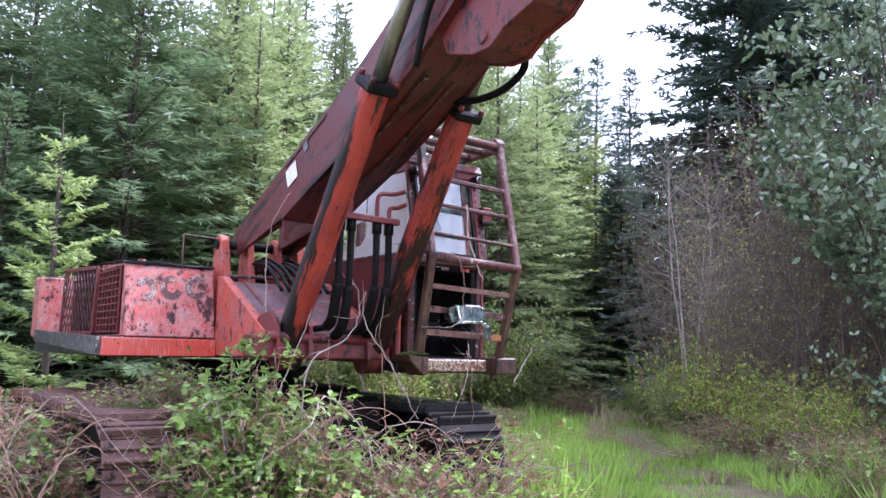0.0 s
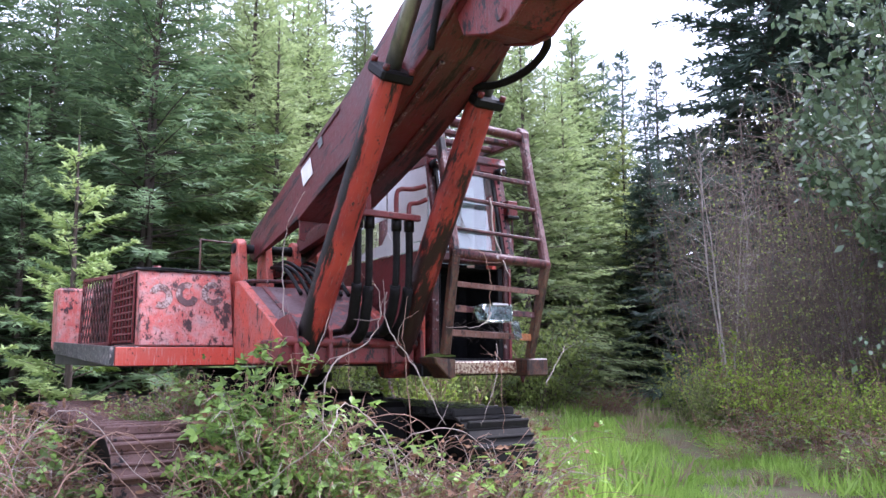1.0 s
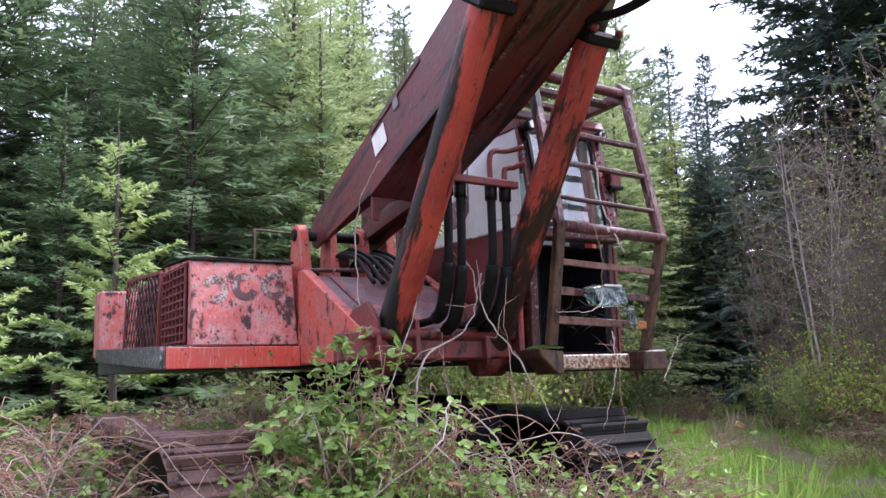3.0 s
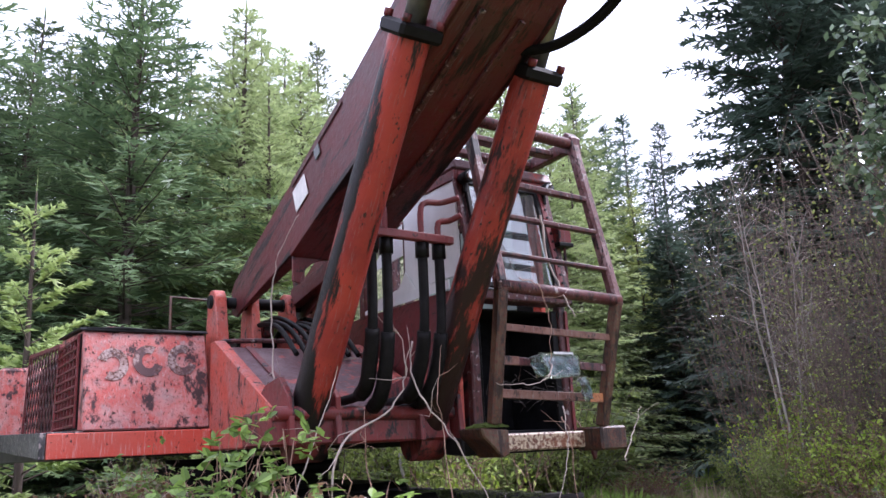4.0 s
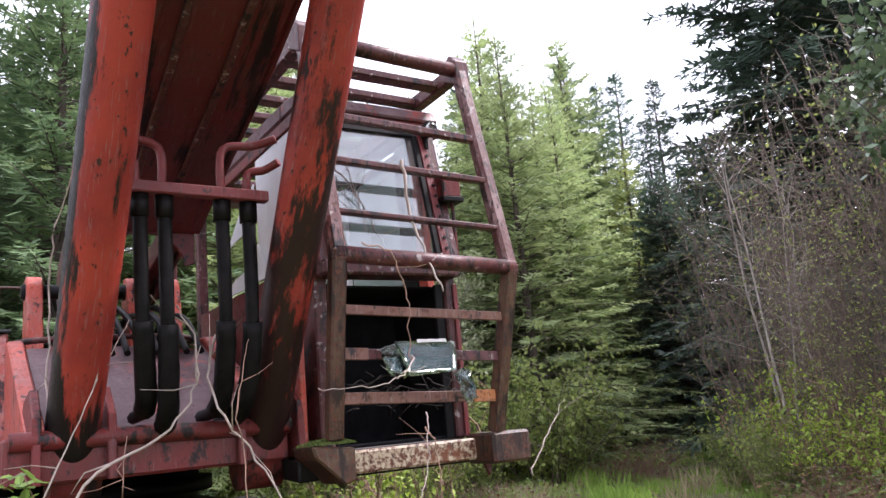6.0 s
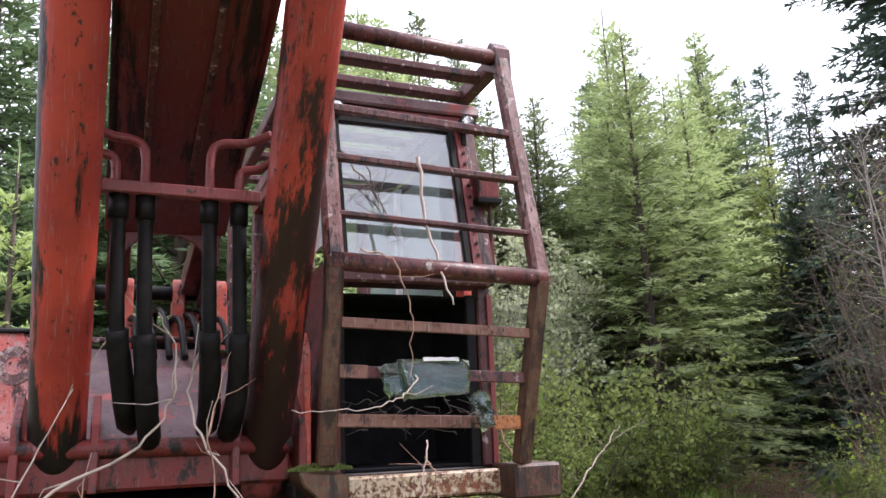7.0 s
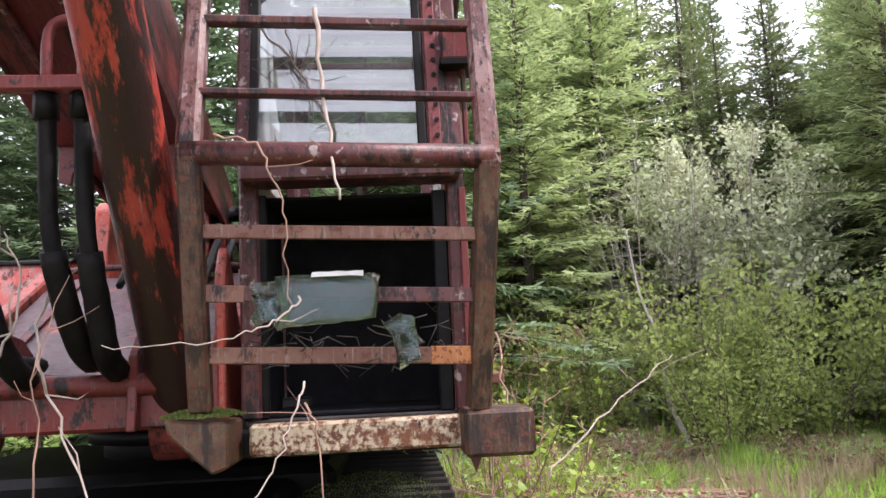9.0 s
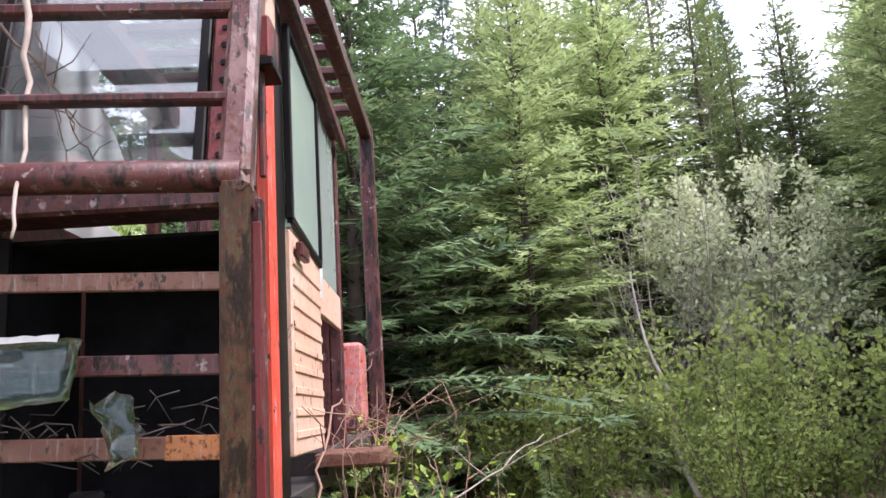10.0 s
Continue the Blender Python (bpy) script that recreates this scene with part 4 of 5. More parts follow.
def fir(seed, H, R, mat, label, rise=0.15, droop=0.25, gap=0.34, per=7, shoot=0.27, bare=0.05, lean=1.0, spread=0.125, loose=0.32, fat=0.85, group="firs round the clearing"):
    """A conifer: trunk, whorls of limbs, and flat sprays of needles along each limb."""
    rng = np.random.default_rng(seed)
    tree = base("fir_tree", Matrix(), label, "tree", group)
    sway = rng.uniform(-0.15, 0.15, 2)
    zs = np.linspace(0, H, 9)
    axis = np.stack([sway[0] * (zs / H) ** 2, sway[1] * (zs / H) ** 2, zs], 1)
    stems_object("trunk", [(axis, 0.010 * H + 0.02, 0.012)], BARK, tree, 8)
    quads, limbs = [], []
    z = bare * H
    while z < H - 0.2:
        f = z / H
        count = per if f < 0.85 else 4
        turn = rng.uniform(0, 6.28)
        for k in range(count):
            a = turn + 2 * math.pi * k / count + rng.uniform(-0.45, 0.45)
            length = R * (1 - f) ** lean * rng.uniform(0.55, 1.18) + 0.12
            up = rise + 0.65 * f ** 2 + rng.uniform(-0.12, 0.12)
            root = np.array([np.interp(z, zs, axis[:, 0]), np.interp(z, zs, axis[:, 1]), z + rng.uniform(-0.16, 0.16)])
            out = np.array([math.cos(a), math.sin(a), 0.0])
            across = np.array([-math.sin(a), math.cos(a), 0.0])
            s = np.linspace(0, 1, 4)
            bow = droop * (1 - 0.7 * f)
            line = root + out * (s * length)[:, None] + np.array([0, 0, 1.0]) * (length * (up * s - bow * s ** 2 + 0.10 * bow * s ** 4))[:, None]
            limbs.append((line, 0.006 + 0.007 * length, 0.003))
            n = max(4, int(length / spread))
            t = np.linspace(0.15 + 0.12 * (1 - f), 1.0, n)
            p = np.stack([np.interp(t, s, line[:, i]) for i in range(3)], 1)
            ahead = unit(np.stack([np.interp(np.clip(t, 0.05, 0.95), s, np.gradient(line[:, i])) for i in range(3)], 1))
            for sgn in (1, -1):
                w = unit(ahead * rng.uniform(0.5, 0.95, (n, 1)) + across * sgn * rng.uniform(0.4, 0.95, (n, 1)) + rng.normal(0, 0.18, (n, 3)) + np.array([0, 0, -0.18]))
                ln = shoot * (0.45 + 0.95 * np.sin(np.clip(1.08 - t * 0.8, 0, 1) * 1.5)) * rng.uniform(0.6, 1.3, n) * (0.5 + 0.5 * min(1, length / 1.3))
                nrm = unit(np.array([0, 0, 1.0]) + out * 0.35 + rng.normal(0, loose, (n, 3)))
                quads.append(rhombi(p, w, nrm, ln, (ln * 0.14 + 0.018) * fat))
                mid = p + w * (ln * 0.3)[:, None]
                for q in (1, -1):
                    sd = unit(np.cross(w, nrm)) * q
                    w2 = unit(w * 0.8 + sd * 0.6 + rng.normal(0, 0.16, (n, 3)))
                    quads.append(rhombi(mid, w2, unit(nrm + rng.normal(0, 0.25, (n, 3))), ln * 0.68, (ln * 0.12 + 0.015) * fat))
            tip = line[-1][None]
            quads.append(rhombi(tip - ahead[-1:] * 0.08, ahead[-1:], np.array([[0, 0, 1.0]]), np.array([shoot * 0.8]), np.array([0.07])))
        z += gap * rng.uniform(0.75, 1.2) * (1 - 0.35 * f)
    top = axis[-1][None]
    quads.append(rhombi(top - np.array([[0, 0, 0.3]]), np.array([[0, 0, 1.0]]), np.array([[1.0, 0, 0]]), np.array([0.75]), np.array([0.05])))
    quads_object("crown", quads, mat, tree)
    tagged(stems_object("limbwork", limbs, BARK, tree), kind="stuff")
    tree["height"] = H
    return tree


def far_woods(seed, trees):
    """The wood beyond, too far to tell its trees' twigs apart: coarse sprays on cones."""
    rng = np.random.default_rng(seed)
    quads = []
    for x, y, H in trees:
        R = H * rng.uniform(0.19, 0.25)
        n = 480
        f = rng.uniform(0, 1, n) ** 1.25
        a = rng.uniform(0, 6.28, n)
        r = R * (1 - f) * rng.uniform(0.25, 1.0, n)
        g = height(x, y)
        p = np.stack([x + r * np.cos(a), y + r * np.sin(a), g + 0.3 + f * (H - g - 0.3)], 1)
        w = unit(np.stack([np.cos(a), np.sin(a), -0.35 + 0.5 * f], 1) + rng.normal(0, 0.3, (n, 3)))
        nrm = unit(np.array([0, 0, 0.8]) + rng.normal(0, 0.6, (n, 3)))
        ln = (0.45 + 0.75 * (1 - f)) * rng.uniform(0.6, 1.3, n)
        quads.append(rhombi(p, w, nrm, ln, ln * 0.35))
    ob = quads_object("far_woods", quads, NEEDLE_FAR, None)
    tagged(ob, "dark mixed conifer wood closing the clearing", "woods", kind="stuff")


def placed(kind, x, y, size, turn, z=None, wide=1.0):
    m = Matrix.Translation((x, y, height(x, y) - 0.05 if z is None else z)) @ Matrix.Rotation(turn, 4, "Z") @ Matrix.Diagonal((size * wide, size * wide, size, 1))
    return m


def leaf_cloud(rng, points, size, spread, flat=0.4):
    n = len(points)
    p = points + rng.normal(0, spread, (n, 3))
    w = unit(rng.normal(0, 1, (n, 3)) + np.array([0, 0, -0.15]))
    nrm = unit(rng.normal(0, 1, (n, 3)) * (1 - flat) + np.array([0, 0, 1.2 * flat]))
    ln = size * rng.uniform(0.6, 1.35, n)
    return rhombi(p, w, nrm, ln, ln * rng.uniform(0.45, 0.65, n))


def shrub(name, seed, H, R, stems, leaves, size, leaf_mat, stem_mat, label, category="shrub", twigs=5, thick=0.02, fan=0.5, low=0.35, spread=0.10, group="", flat=0.4, twig=0.15, fine=0.006, wiggle=0.035, lift=0.7):
    """Stems fanning up from the root, with side twigs, and leaves set along the twigs."""
    rng = np.random.default_rng(seed)
    ob = base(name, Matrix(), label, category, group)
    paths, seats = [], []
    for i in range(stems):
        a, r = rng.uniform(0, 6.28), R * math.sqrt(rng.uniform(0, 1)) * 0.45
        h = H * rng.uniform(0.45, 1.05)
        foot = np.array([r * math.cos(a), r * math.sin(a), 0])
        out = np.array([math.cos(a), math.sin(a), 0]) * R * fan * rng.uniform(0.3, 1.2)
        s = np.linspace(0, 1, 7)
        wig = np.cumsum(rng.normal(0, wiggle * H / 3, (7, 3)), 0) * np.array([1, 1, 0.3])
        line = foot + out * (s ** 1.4)[:, None] + np.array([0, 0, h]) * s[:, None] + wig
        paths.append((line, thick * rng.uniform(0.6, 1.2), 0.004))
        for k in range(twigs):
            t = rng.uniform(low, 1.0)
            p = np.array([np.interp(t, s, line[:, j]) for j in range(3)])
            d = unit(rng.normal(0, 1, 3) * np.array([1, 1, 0.5]) + np.array([0, 0, lift]))
            ln = H * twig * rng.uniform(0.55, 1.45)
            q = np.linspace(0, 1, 4)[:, None]
            tw = p + d * q * ln + rng.normal(0, 0.02, (4, 3)) * q
            paths.append((tw, fine, 0.002))
            seats.append(tw)
    tagged(stems_object("branchwork", paths, stem_mat, ob), kind="stuff")
    if leaves:
        tw = np.stack(seats)
        pick, t = rng.integers(0, len(tw), leaves), rng.uniform(0.15, 1, leaves)
        i = np.minimum((t * 3).astype(int), 2)
        f = (t * 3 - i)[:, None]
        pts = tw[pick, i] * (1 - f) + tw[pick, i + 1] * f
        quads_object("foliage", [leaf_cloud(rng, pts, size, spread, flat)], leaf_mat, ob)
    return ob


def round_tree(name, seed, H, R, limbs, leaves, size, leaf_mat, stem_mat, label):
    """A many-stemmed tree whose limbs end on a dome, leaves in clumps along the outer twigs."""
    rng = np.random.default_rng(seed)
    ob = base(name, Matrix(), label, "tree")
    paths, seats = [], []
    for i in range(limbs):
        a, up = 2.4 * i + rng.uniform(-0.3, 0.3), rng.uniform(-0.25, 1.0)
        ring = math.sqrt(1 - up * up) * R * rng.uniform(0.75, 1.08)
        tip = np.array([ring * math.cos(a), ring * math.sin(a), H * 0.6 + up * H * 0.4 * rng.uniform(0.85, 1.05)])
        s = np.linspace(0, 1, 8)
        foot = rng.normal(0, 0.18, 3) * np.array([1, 1, 0])
        line = foot + np.stack([s ** 1.5 * tip[0], s ** 1.5 * tip[1], s ** 0.9 * tip[2]], 1) + np.cumsum(rng.normal(0, 0.035, (8, 3)), 0)
        paths.append((line, rng.uniform(0.025, 0.05), 0.006))
        for k in range(13):
            t = 0.45 + 0.55 * rng.uniform(0, 1) ** 0.7
            p = np.array([np.interp(t, s, line[:, j]) for j in range(3)])
            d = unit(rng.normal(0, 1, 3) + unit(tip - np.array([0, 0, H * 0.5])) * 0.9)
            q = np.linspace(0, 1, 4)[:, None]
            tw = p + d * q * rng.uniform(0.3, 0.75) + rng.normal(0, 0.03, (4, 3)) * q
            paths.append((tw, 0.007, 0.002))
            if rng.random() < 0.75:
                seats.append(tw)
    tagged(stems_object("branchwork", paths, stem_mat, ob), kind="stuff")
    tw = np.stack(seats)
    pick, t = rng.integers(0, len(tw), leaves), rng.uniform(0.1, 1, leaves)
    i = np.minimum((t * 3).astype(int), 2)
    f = (t * 3 - i)[:, None]
    pts = tw[pick, i] * (1 - f) + tw[pick, i + 1] * f
    quads_object("foliage", [leaf_cloud(rng, pts, size, 0.09, 0.4)], leaf_mat, ob)
    return ob


def bramble(seed, length, width, top, canes, leaves, dry, label, size=0.075, reach=1.0):
    """A tangle of arching canes with leaves in threes."""
    rng = np.random.default_rng(seed)
    ob = base("bramble_bush", Matrix(), label, "bramble", "brambles over the machine")
    paths, pale, seats = [], [], []
    for i in range(canes):
        a, r = rng.uniform(0, 6.28), math.sqrt(rng.uniform(0, 1))
        foot = np.array([length * r * math.cos(a), width * r * math.sin(a), 0.0])
        b = rng.uniform(0, 6.28)
        run = reach * rng.uniform(0.4, 1.3)
        hump = 1 - 0.45 * r ** 2
        h = top * hump * rng.uniform(0.45, 1.08)
        s = np.linspace(0, 1, 7)
        arc = 4 * h * (s * 0.62) * (1 - s * 0.62)
        line = foot + np.array([math.cos(b), math.sin(b), 0]) * (s * run)[:, None] + np.array([0, 0, 1.0]) * arc[:, None] + np.cumsum(rng.normal(0, 0.022, (7, 3)), 0)
        (pale if rng.random() < 0.25 else paths).append((line, rng.uniform(0.004, 0.009), 0.002))
        seats.append(line)
    tagged(stems_object("cane_tangle", paths, CANE, ob), kind="stuff")
    if pale:
        stems_object("dead_tangle", pale, PALECANE, ob)
    lines = np.stack(seats)
    for count, mat, nm, sz in ((leaves, BRAMBLE_LEAF, "foliage", size), (dry, DRY_LEAF, "dry_foliage", size * 0.85)):
        if not count:
            continue
        pick = rng.integers(0, len(lines), count)
        t = rng.uniform(0.30, 1, count)
        i = np.minimum((t * 6).astype(int), 5)
        f = (t * 6 - i)[:, None]
        p = lines[pick, i] * (1 - f) + lines[pick, i + 1] * f + rng.normal(0, 0.05, (count, 3))
        w = unit(rng.normal(0, 1, (count, 3)) * np.array([1, 1, 0.4]))
        nrm = unit(rng.normal(0, 0.45, (count, 3)) + np.array([0, 0, 1.0]))
        sd = unit(np.cross(w, nrm))
        ln = sz * rng.uniform(0.6, 1.4, count)
        q = []
        for ang in (0.0, 1.15, -1.15):
            d = unit(w * math.cos(ang) + sd * math.sin(ang) + rng.normal(0, 0.1, (count, 3)))
            # each leaflet folds along its midrib: two halves
            sidev = unit(np.cross(d, nrm))
            for g in (1, -1):
                tip = p + d * ln[:, None]
                m1 = p + d * (ln * 0.3)[:, None] + (sidev * g * 0.34 + nrm * 0.10) * ln[:, None]
                m2 = p + d * (ln * 0.72)[:, None] + (sidev * g * 0.26 + nrm * 0.08) * ln[:, None]
                q.append(np.stack([p, m1, m2, tip], 1) if g > 0 else np.stack([p, tip, m2, m1], 1))
        quads_object(nm, q, mat, ob)
    return ob


def sheltered(x, y):
    """True under the machine, where nothing green grows."""
    dx, dy = x + 1.579, y - 8.922
    u, v = 0.788 * dx + 0.616 * dy, 0.616 * dx - 0.788 * dy
    return -2.15 < u < 1.75 and -4.6 < v < 1.5


def grass(name, seed, count, area, tall, mat, label, keep):
    rng = np.random.default_rng(seed)
    x0, x1, y0, y1 = area
    pts = []
    while len(pts) < count:
        x, y = rng.uniform(x0, x1), rng.uniform(y0, y1)
        k = keep(x, y) * max(0.0, min(1.0, 0.45 + 1.6 * noise.noise((x * 0.7, y * 0.7, seed))))
        if rng.random() < k and not sheltered(x, y):
            for _ in range(6):
                dx, dy = rng.normal(0, 0.05, 2)
                pts.append((x + dx, y + dy, height(x + dx, y + dy) - 0.01))
    p = np.array(pts[:count])
    w = unit(rng.normal(0, 0.42, (count, 3)) + np.array([0, 0, 1.0]))
    nrm = unit(rng.normal(0, 1, (count, 3)) * np.array([1, 1, 0.1]))
    lush = np.array([0.55 + 1.5 * max(0.0, noise.noise((q[0] * 0.9, q[1] * 0.9, 20.0 + seed))) for q in p])
    ln = tall * lush * rng.uniform(0.45, 1.3, count)
    ob = quads_object(name, [rhombi(p, w, nrm, ln, 0.012 + ln * 0.03)], mat, None)
    return tagged(ob, label, "grass", kind="stuff")


FIRS = {
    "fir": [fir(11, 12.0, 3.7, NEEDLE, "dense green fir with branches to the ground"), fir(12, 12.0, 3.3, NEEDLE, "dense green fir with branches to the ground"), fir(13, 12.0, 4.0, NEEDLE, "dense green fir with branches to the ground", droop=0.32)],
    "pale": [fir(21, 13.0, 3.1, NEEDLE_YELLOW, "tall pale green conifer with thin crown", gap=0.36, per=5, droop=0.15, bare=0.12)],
    "mid": [fir(15, 12.0, 3.6, NEEDLE_MID, "fir with sunlight put into its yellow-green needle colour, branches to the ground"), fir(16, 12.0, 3.1, NEEDLE_MID, "fir with sunlight put into its yellow-green needle colour, branches to the ground", droop=0.3)],
    "far": [fir(31, 15.0, 3.0, NEEDLE_DARK, "distant dark conifer with narrow pointed top", gap=0.42, per=5, droop=0.35, spread=0.25, shoot=0.45)],
    # Unseen trees, added out of view to hold light off the machine's front.
    "back": [fir(32, 12.0, 3.4, NEEDLE, "unseen green fir added behind the viewpoint to dim the machine's front", gap=0.6, per=5, droop=0.3, spread=0.35, shoot=0.6)],
    "yel": [fir(41, 11.0, 3.0, NEEDLE_LIME, "yellow-green young conifer in the distance", gap=0.36, per=5)],
    "dark": [fir(51, 17.0, 4.3, NEEDLE_DARK, "big dark fir with long drooping limbs", gap=0.40, per=7, droop=0.42, lean=0.6, shoot=0.44, bare=0.02, spread=0.17, fat=1.15)],
}
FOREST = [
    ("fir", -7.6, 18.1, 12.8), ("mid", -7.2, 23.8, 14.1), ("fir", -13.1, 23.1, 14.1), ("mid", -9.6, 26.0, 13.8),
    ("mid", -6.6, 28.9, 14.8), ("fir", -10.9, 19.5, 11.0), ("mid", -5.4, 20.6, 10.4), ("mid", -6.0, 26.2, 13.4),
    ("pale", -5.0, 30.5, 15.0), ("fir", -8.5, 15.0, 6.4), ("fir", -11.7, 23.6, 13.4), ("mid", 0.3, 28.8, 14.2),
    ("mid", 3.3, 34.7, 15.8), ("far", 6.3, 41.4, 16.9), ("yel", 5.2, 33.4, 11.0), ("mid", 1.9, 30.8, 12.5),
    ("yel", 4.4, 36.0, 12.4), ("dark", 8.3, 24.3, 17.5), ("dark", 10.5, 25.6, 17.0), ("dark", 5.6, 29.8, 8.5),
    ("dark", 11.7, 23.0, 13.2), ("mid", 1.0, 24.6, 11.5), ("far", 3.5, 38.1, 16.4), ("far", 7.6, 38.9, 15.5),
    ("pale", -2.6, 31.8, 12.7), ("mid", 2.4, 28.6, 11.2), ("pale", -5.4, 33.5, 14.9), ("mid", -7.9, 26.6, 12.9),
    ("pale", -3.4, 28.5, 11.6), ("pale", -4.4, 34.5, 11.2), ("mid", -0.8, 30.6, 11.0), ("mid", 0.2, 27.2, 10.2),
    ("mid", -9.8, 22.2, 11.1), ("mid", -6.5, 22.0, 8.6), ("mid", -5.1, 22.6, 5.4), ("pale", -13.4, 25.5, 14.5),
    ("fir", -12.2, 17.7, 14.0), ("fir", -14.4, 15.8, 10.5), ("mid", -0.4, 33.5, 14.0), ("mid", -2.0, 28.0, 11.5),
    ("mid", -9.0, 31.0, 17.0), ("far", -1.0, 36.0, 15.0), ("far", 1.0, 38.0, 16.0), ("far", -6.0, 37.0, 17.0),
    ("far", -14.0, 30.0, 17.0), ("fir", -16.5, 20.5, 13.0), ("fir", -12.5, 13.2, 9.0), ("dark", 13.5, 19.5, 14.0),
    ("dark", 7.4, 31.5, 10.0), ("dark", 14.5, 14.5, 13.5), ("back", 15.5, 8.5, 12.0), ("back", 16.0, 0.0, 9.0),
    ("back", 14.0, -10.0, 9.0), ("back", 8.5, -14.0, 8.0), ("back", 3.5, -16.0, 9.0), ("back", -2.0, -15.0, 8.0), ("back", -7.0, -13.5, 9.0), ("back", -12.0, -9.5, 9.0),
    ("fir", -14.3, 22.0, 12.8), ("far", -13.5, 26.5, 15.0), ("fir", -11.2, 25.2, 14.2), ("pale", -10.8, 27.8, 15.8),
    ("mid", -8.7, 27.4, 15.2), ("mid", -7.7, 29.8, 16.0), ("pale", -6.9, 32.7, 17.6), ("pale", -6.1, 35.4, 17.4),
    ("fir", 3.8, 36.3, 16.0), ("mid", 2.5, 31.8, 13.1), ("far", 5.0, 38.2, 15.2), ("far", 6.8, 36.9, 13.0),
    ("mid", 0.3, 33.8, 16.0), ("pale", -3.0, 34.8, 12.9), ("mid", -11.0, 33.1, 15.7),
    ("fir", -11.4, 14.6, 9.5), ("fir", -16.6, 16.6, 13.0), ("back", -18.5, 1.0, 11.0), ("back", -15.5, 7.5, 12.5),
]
pick = random.Random(5)
used = {}
for kind, x, y, top in FOREST:
    model = FIRS[kind][len(used.setdefault(kind, [])) % len(FIRS[kind])]
    size = (top - height(x, y)) / model["height"]
    first = len(used[kind]) < len(FIRS[kind])
    used[kind].append(1)
    m = placed(kind, x, y, size, pick.uniform(0, 6.28), wide=pick.uniform(1.08, 1.34) if kind in ("fir", "mid") else pick.uniform(0.9, 1.15))
    if first:
        model.matrix_world = m
        model["first"] = m.to_scale().z
    else:
        twin = copy_thing(model, Matrix())
        twin.matrix_basis = m

wood = random.Random(77)
ring = []
for i in range(150):
    ang = wood.uniform(-0.75, 0.62)
    d = wood.uniform(32, 46)
    ring.append((d * math.sin(ang) - 0.5, 3 + d * math.cos(ang), wood.uniform(8.5, 13.0) + 0.08 * (d - 32)))
far_woods(78, [t for t in ring if not (2.8 < t[0] < 8.5 and t[1] < 36)])

# young firs beside the machine
young = fir(61, 4.75, 1.4, NEEDLE_BRIGHT, "young light green fir sapling with open whorls", rise=0.30, droop=0.10, gap=0.66, per=6, shoot=0.20, bare=0.14, lean=0.9, spread=0.036, loose=0.2, fat=1.1, group="young firs")
young.matrix_world = placed("", -6.05, 12.45, 1.04, 0.4)
for x, y, s, r in ((-5.95, 9.5, 0.76, 1.1), (-8.6, 12.4, 0.62, 2.0), (-7.2, 10.0, 0.5, 4.0), (-4.6, 14.6, 0.55, 3.0)):
    copy_thing(young, Matrix()).matrix_basis = placed("", x, y, s, r)

# bare dead-stick thicket and broadleaved trees on the right of the track
thicket = shrub("bare_thicket", 71, 6.6, 1.8, 120, 3000, 0.065, SHRUB_LEAF, TWIG, "tall thicket of bare grey-brown stems", "shrub", twigs=12, thick=0.012, fan=0.6, low=0.12, fine=0.0055, group="bare thickets", wiggle=0.05, lift=0.25, twig=0.11)
thicket.matrix_world = placed("", 6.0, 17.6, 1.0, 0)
for x, y, s, r in ((7.6, 16.2, 1.1, 1.5), (6.5, 14.6, 0.98, 3.1), (5.4, 19.6, 1.0, 4.4), (8.6, 13.6, 1.0, 5.0), (5.3, 15.6, 0.62, 0.7)):
    copy_thing(thicket, Matrix()).matrix_basis = placed("", x, y, s, r)
snag = shrub("dead_sapling", 72, 7.2, 1.1, 4, 0, 0.1, SHRUB_LEAF, GREYBARK, "pale leafless dead sapling", "tree", group="dead saplings", twigs=26, thick=0.034, fan=0.5, low=0.4)
snag.matrix_world = placed("", 4.75, 17.2, 1.0, 0)
for x, y, s, r in ((6.6, 16.2, 0.75, 1.0), (5.6, 18.6, 0.85, 2.4), (7.2, 14.2, 0.7, 4.0), (6.0, 15.0, 0.6, 5.2)):
    copy_thing(snag, Matrix()).matrix_basis = placed("", x, y, s, r)

madrone = round_tree("broadleaf_tree", 73, 8.4, 2.6, 46, 13000, 0.155, SILVER_LEAF, BARK, "evergreen broadleaf tree with glossy silvery leaves")
madrone.matrix_world = placed("", 7.05, 12.9, 1.0, 0)
understory = shrub("broadleaf_shrub", 173, 3.4, 1.7, 20, 7000, 0.10, SILVER_LEAF, BARK, "dark broadleaf shrub at the edge of the track", "shrub", twigs=16, thick=0.02, fan=0.8, low=0.1, spread=0.13, twig=0.12)
understory.matrix_world = placed("", 7.4, 11.4, 1.0, 0)

# willow thicket behind the machine
willow = round_tree("willow_bush", 74, 5.3, 2.0, 30, 19000, 0.10, WILLOW_LEAF, GREYBARK, "rounded willow with small silver-grey leaves")
willow.matrix_world = placed("", -2.6, 24.9, 1.28, 0)
barewillow = shrub("bare_willow", 75, 5.0, 1.9, 40, 250, 0.06, SHRUB_LEAF, GREYBARK, "leafless grey willow stems", "shrub", twigs=12, thick=0.02, fan=0.8, low=0.3)
barewillow.matrix_world = placed("", -3.9, 23.4, 1.32, 0)
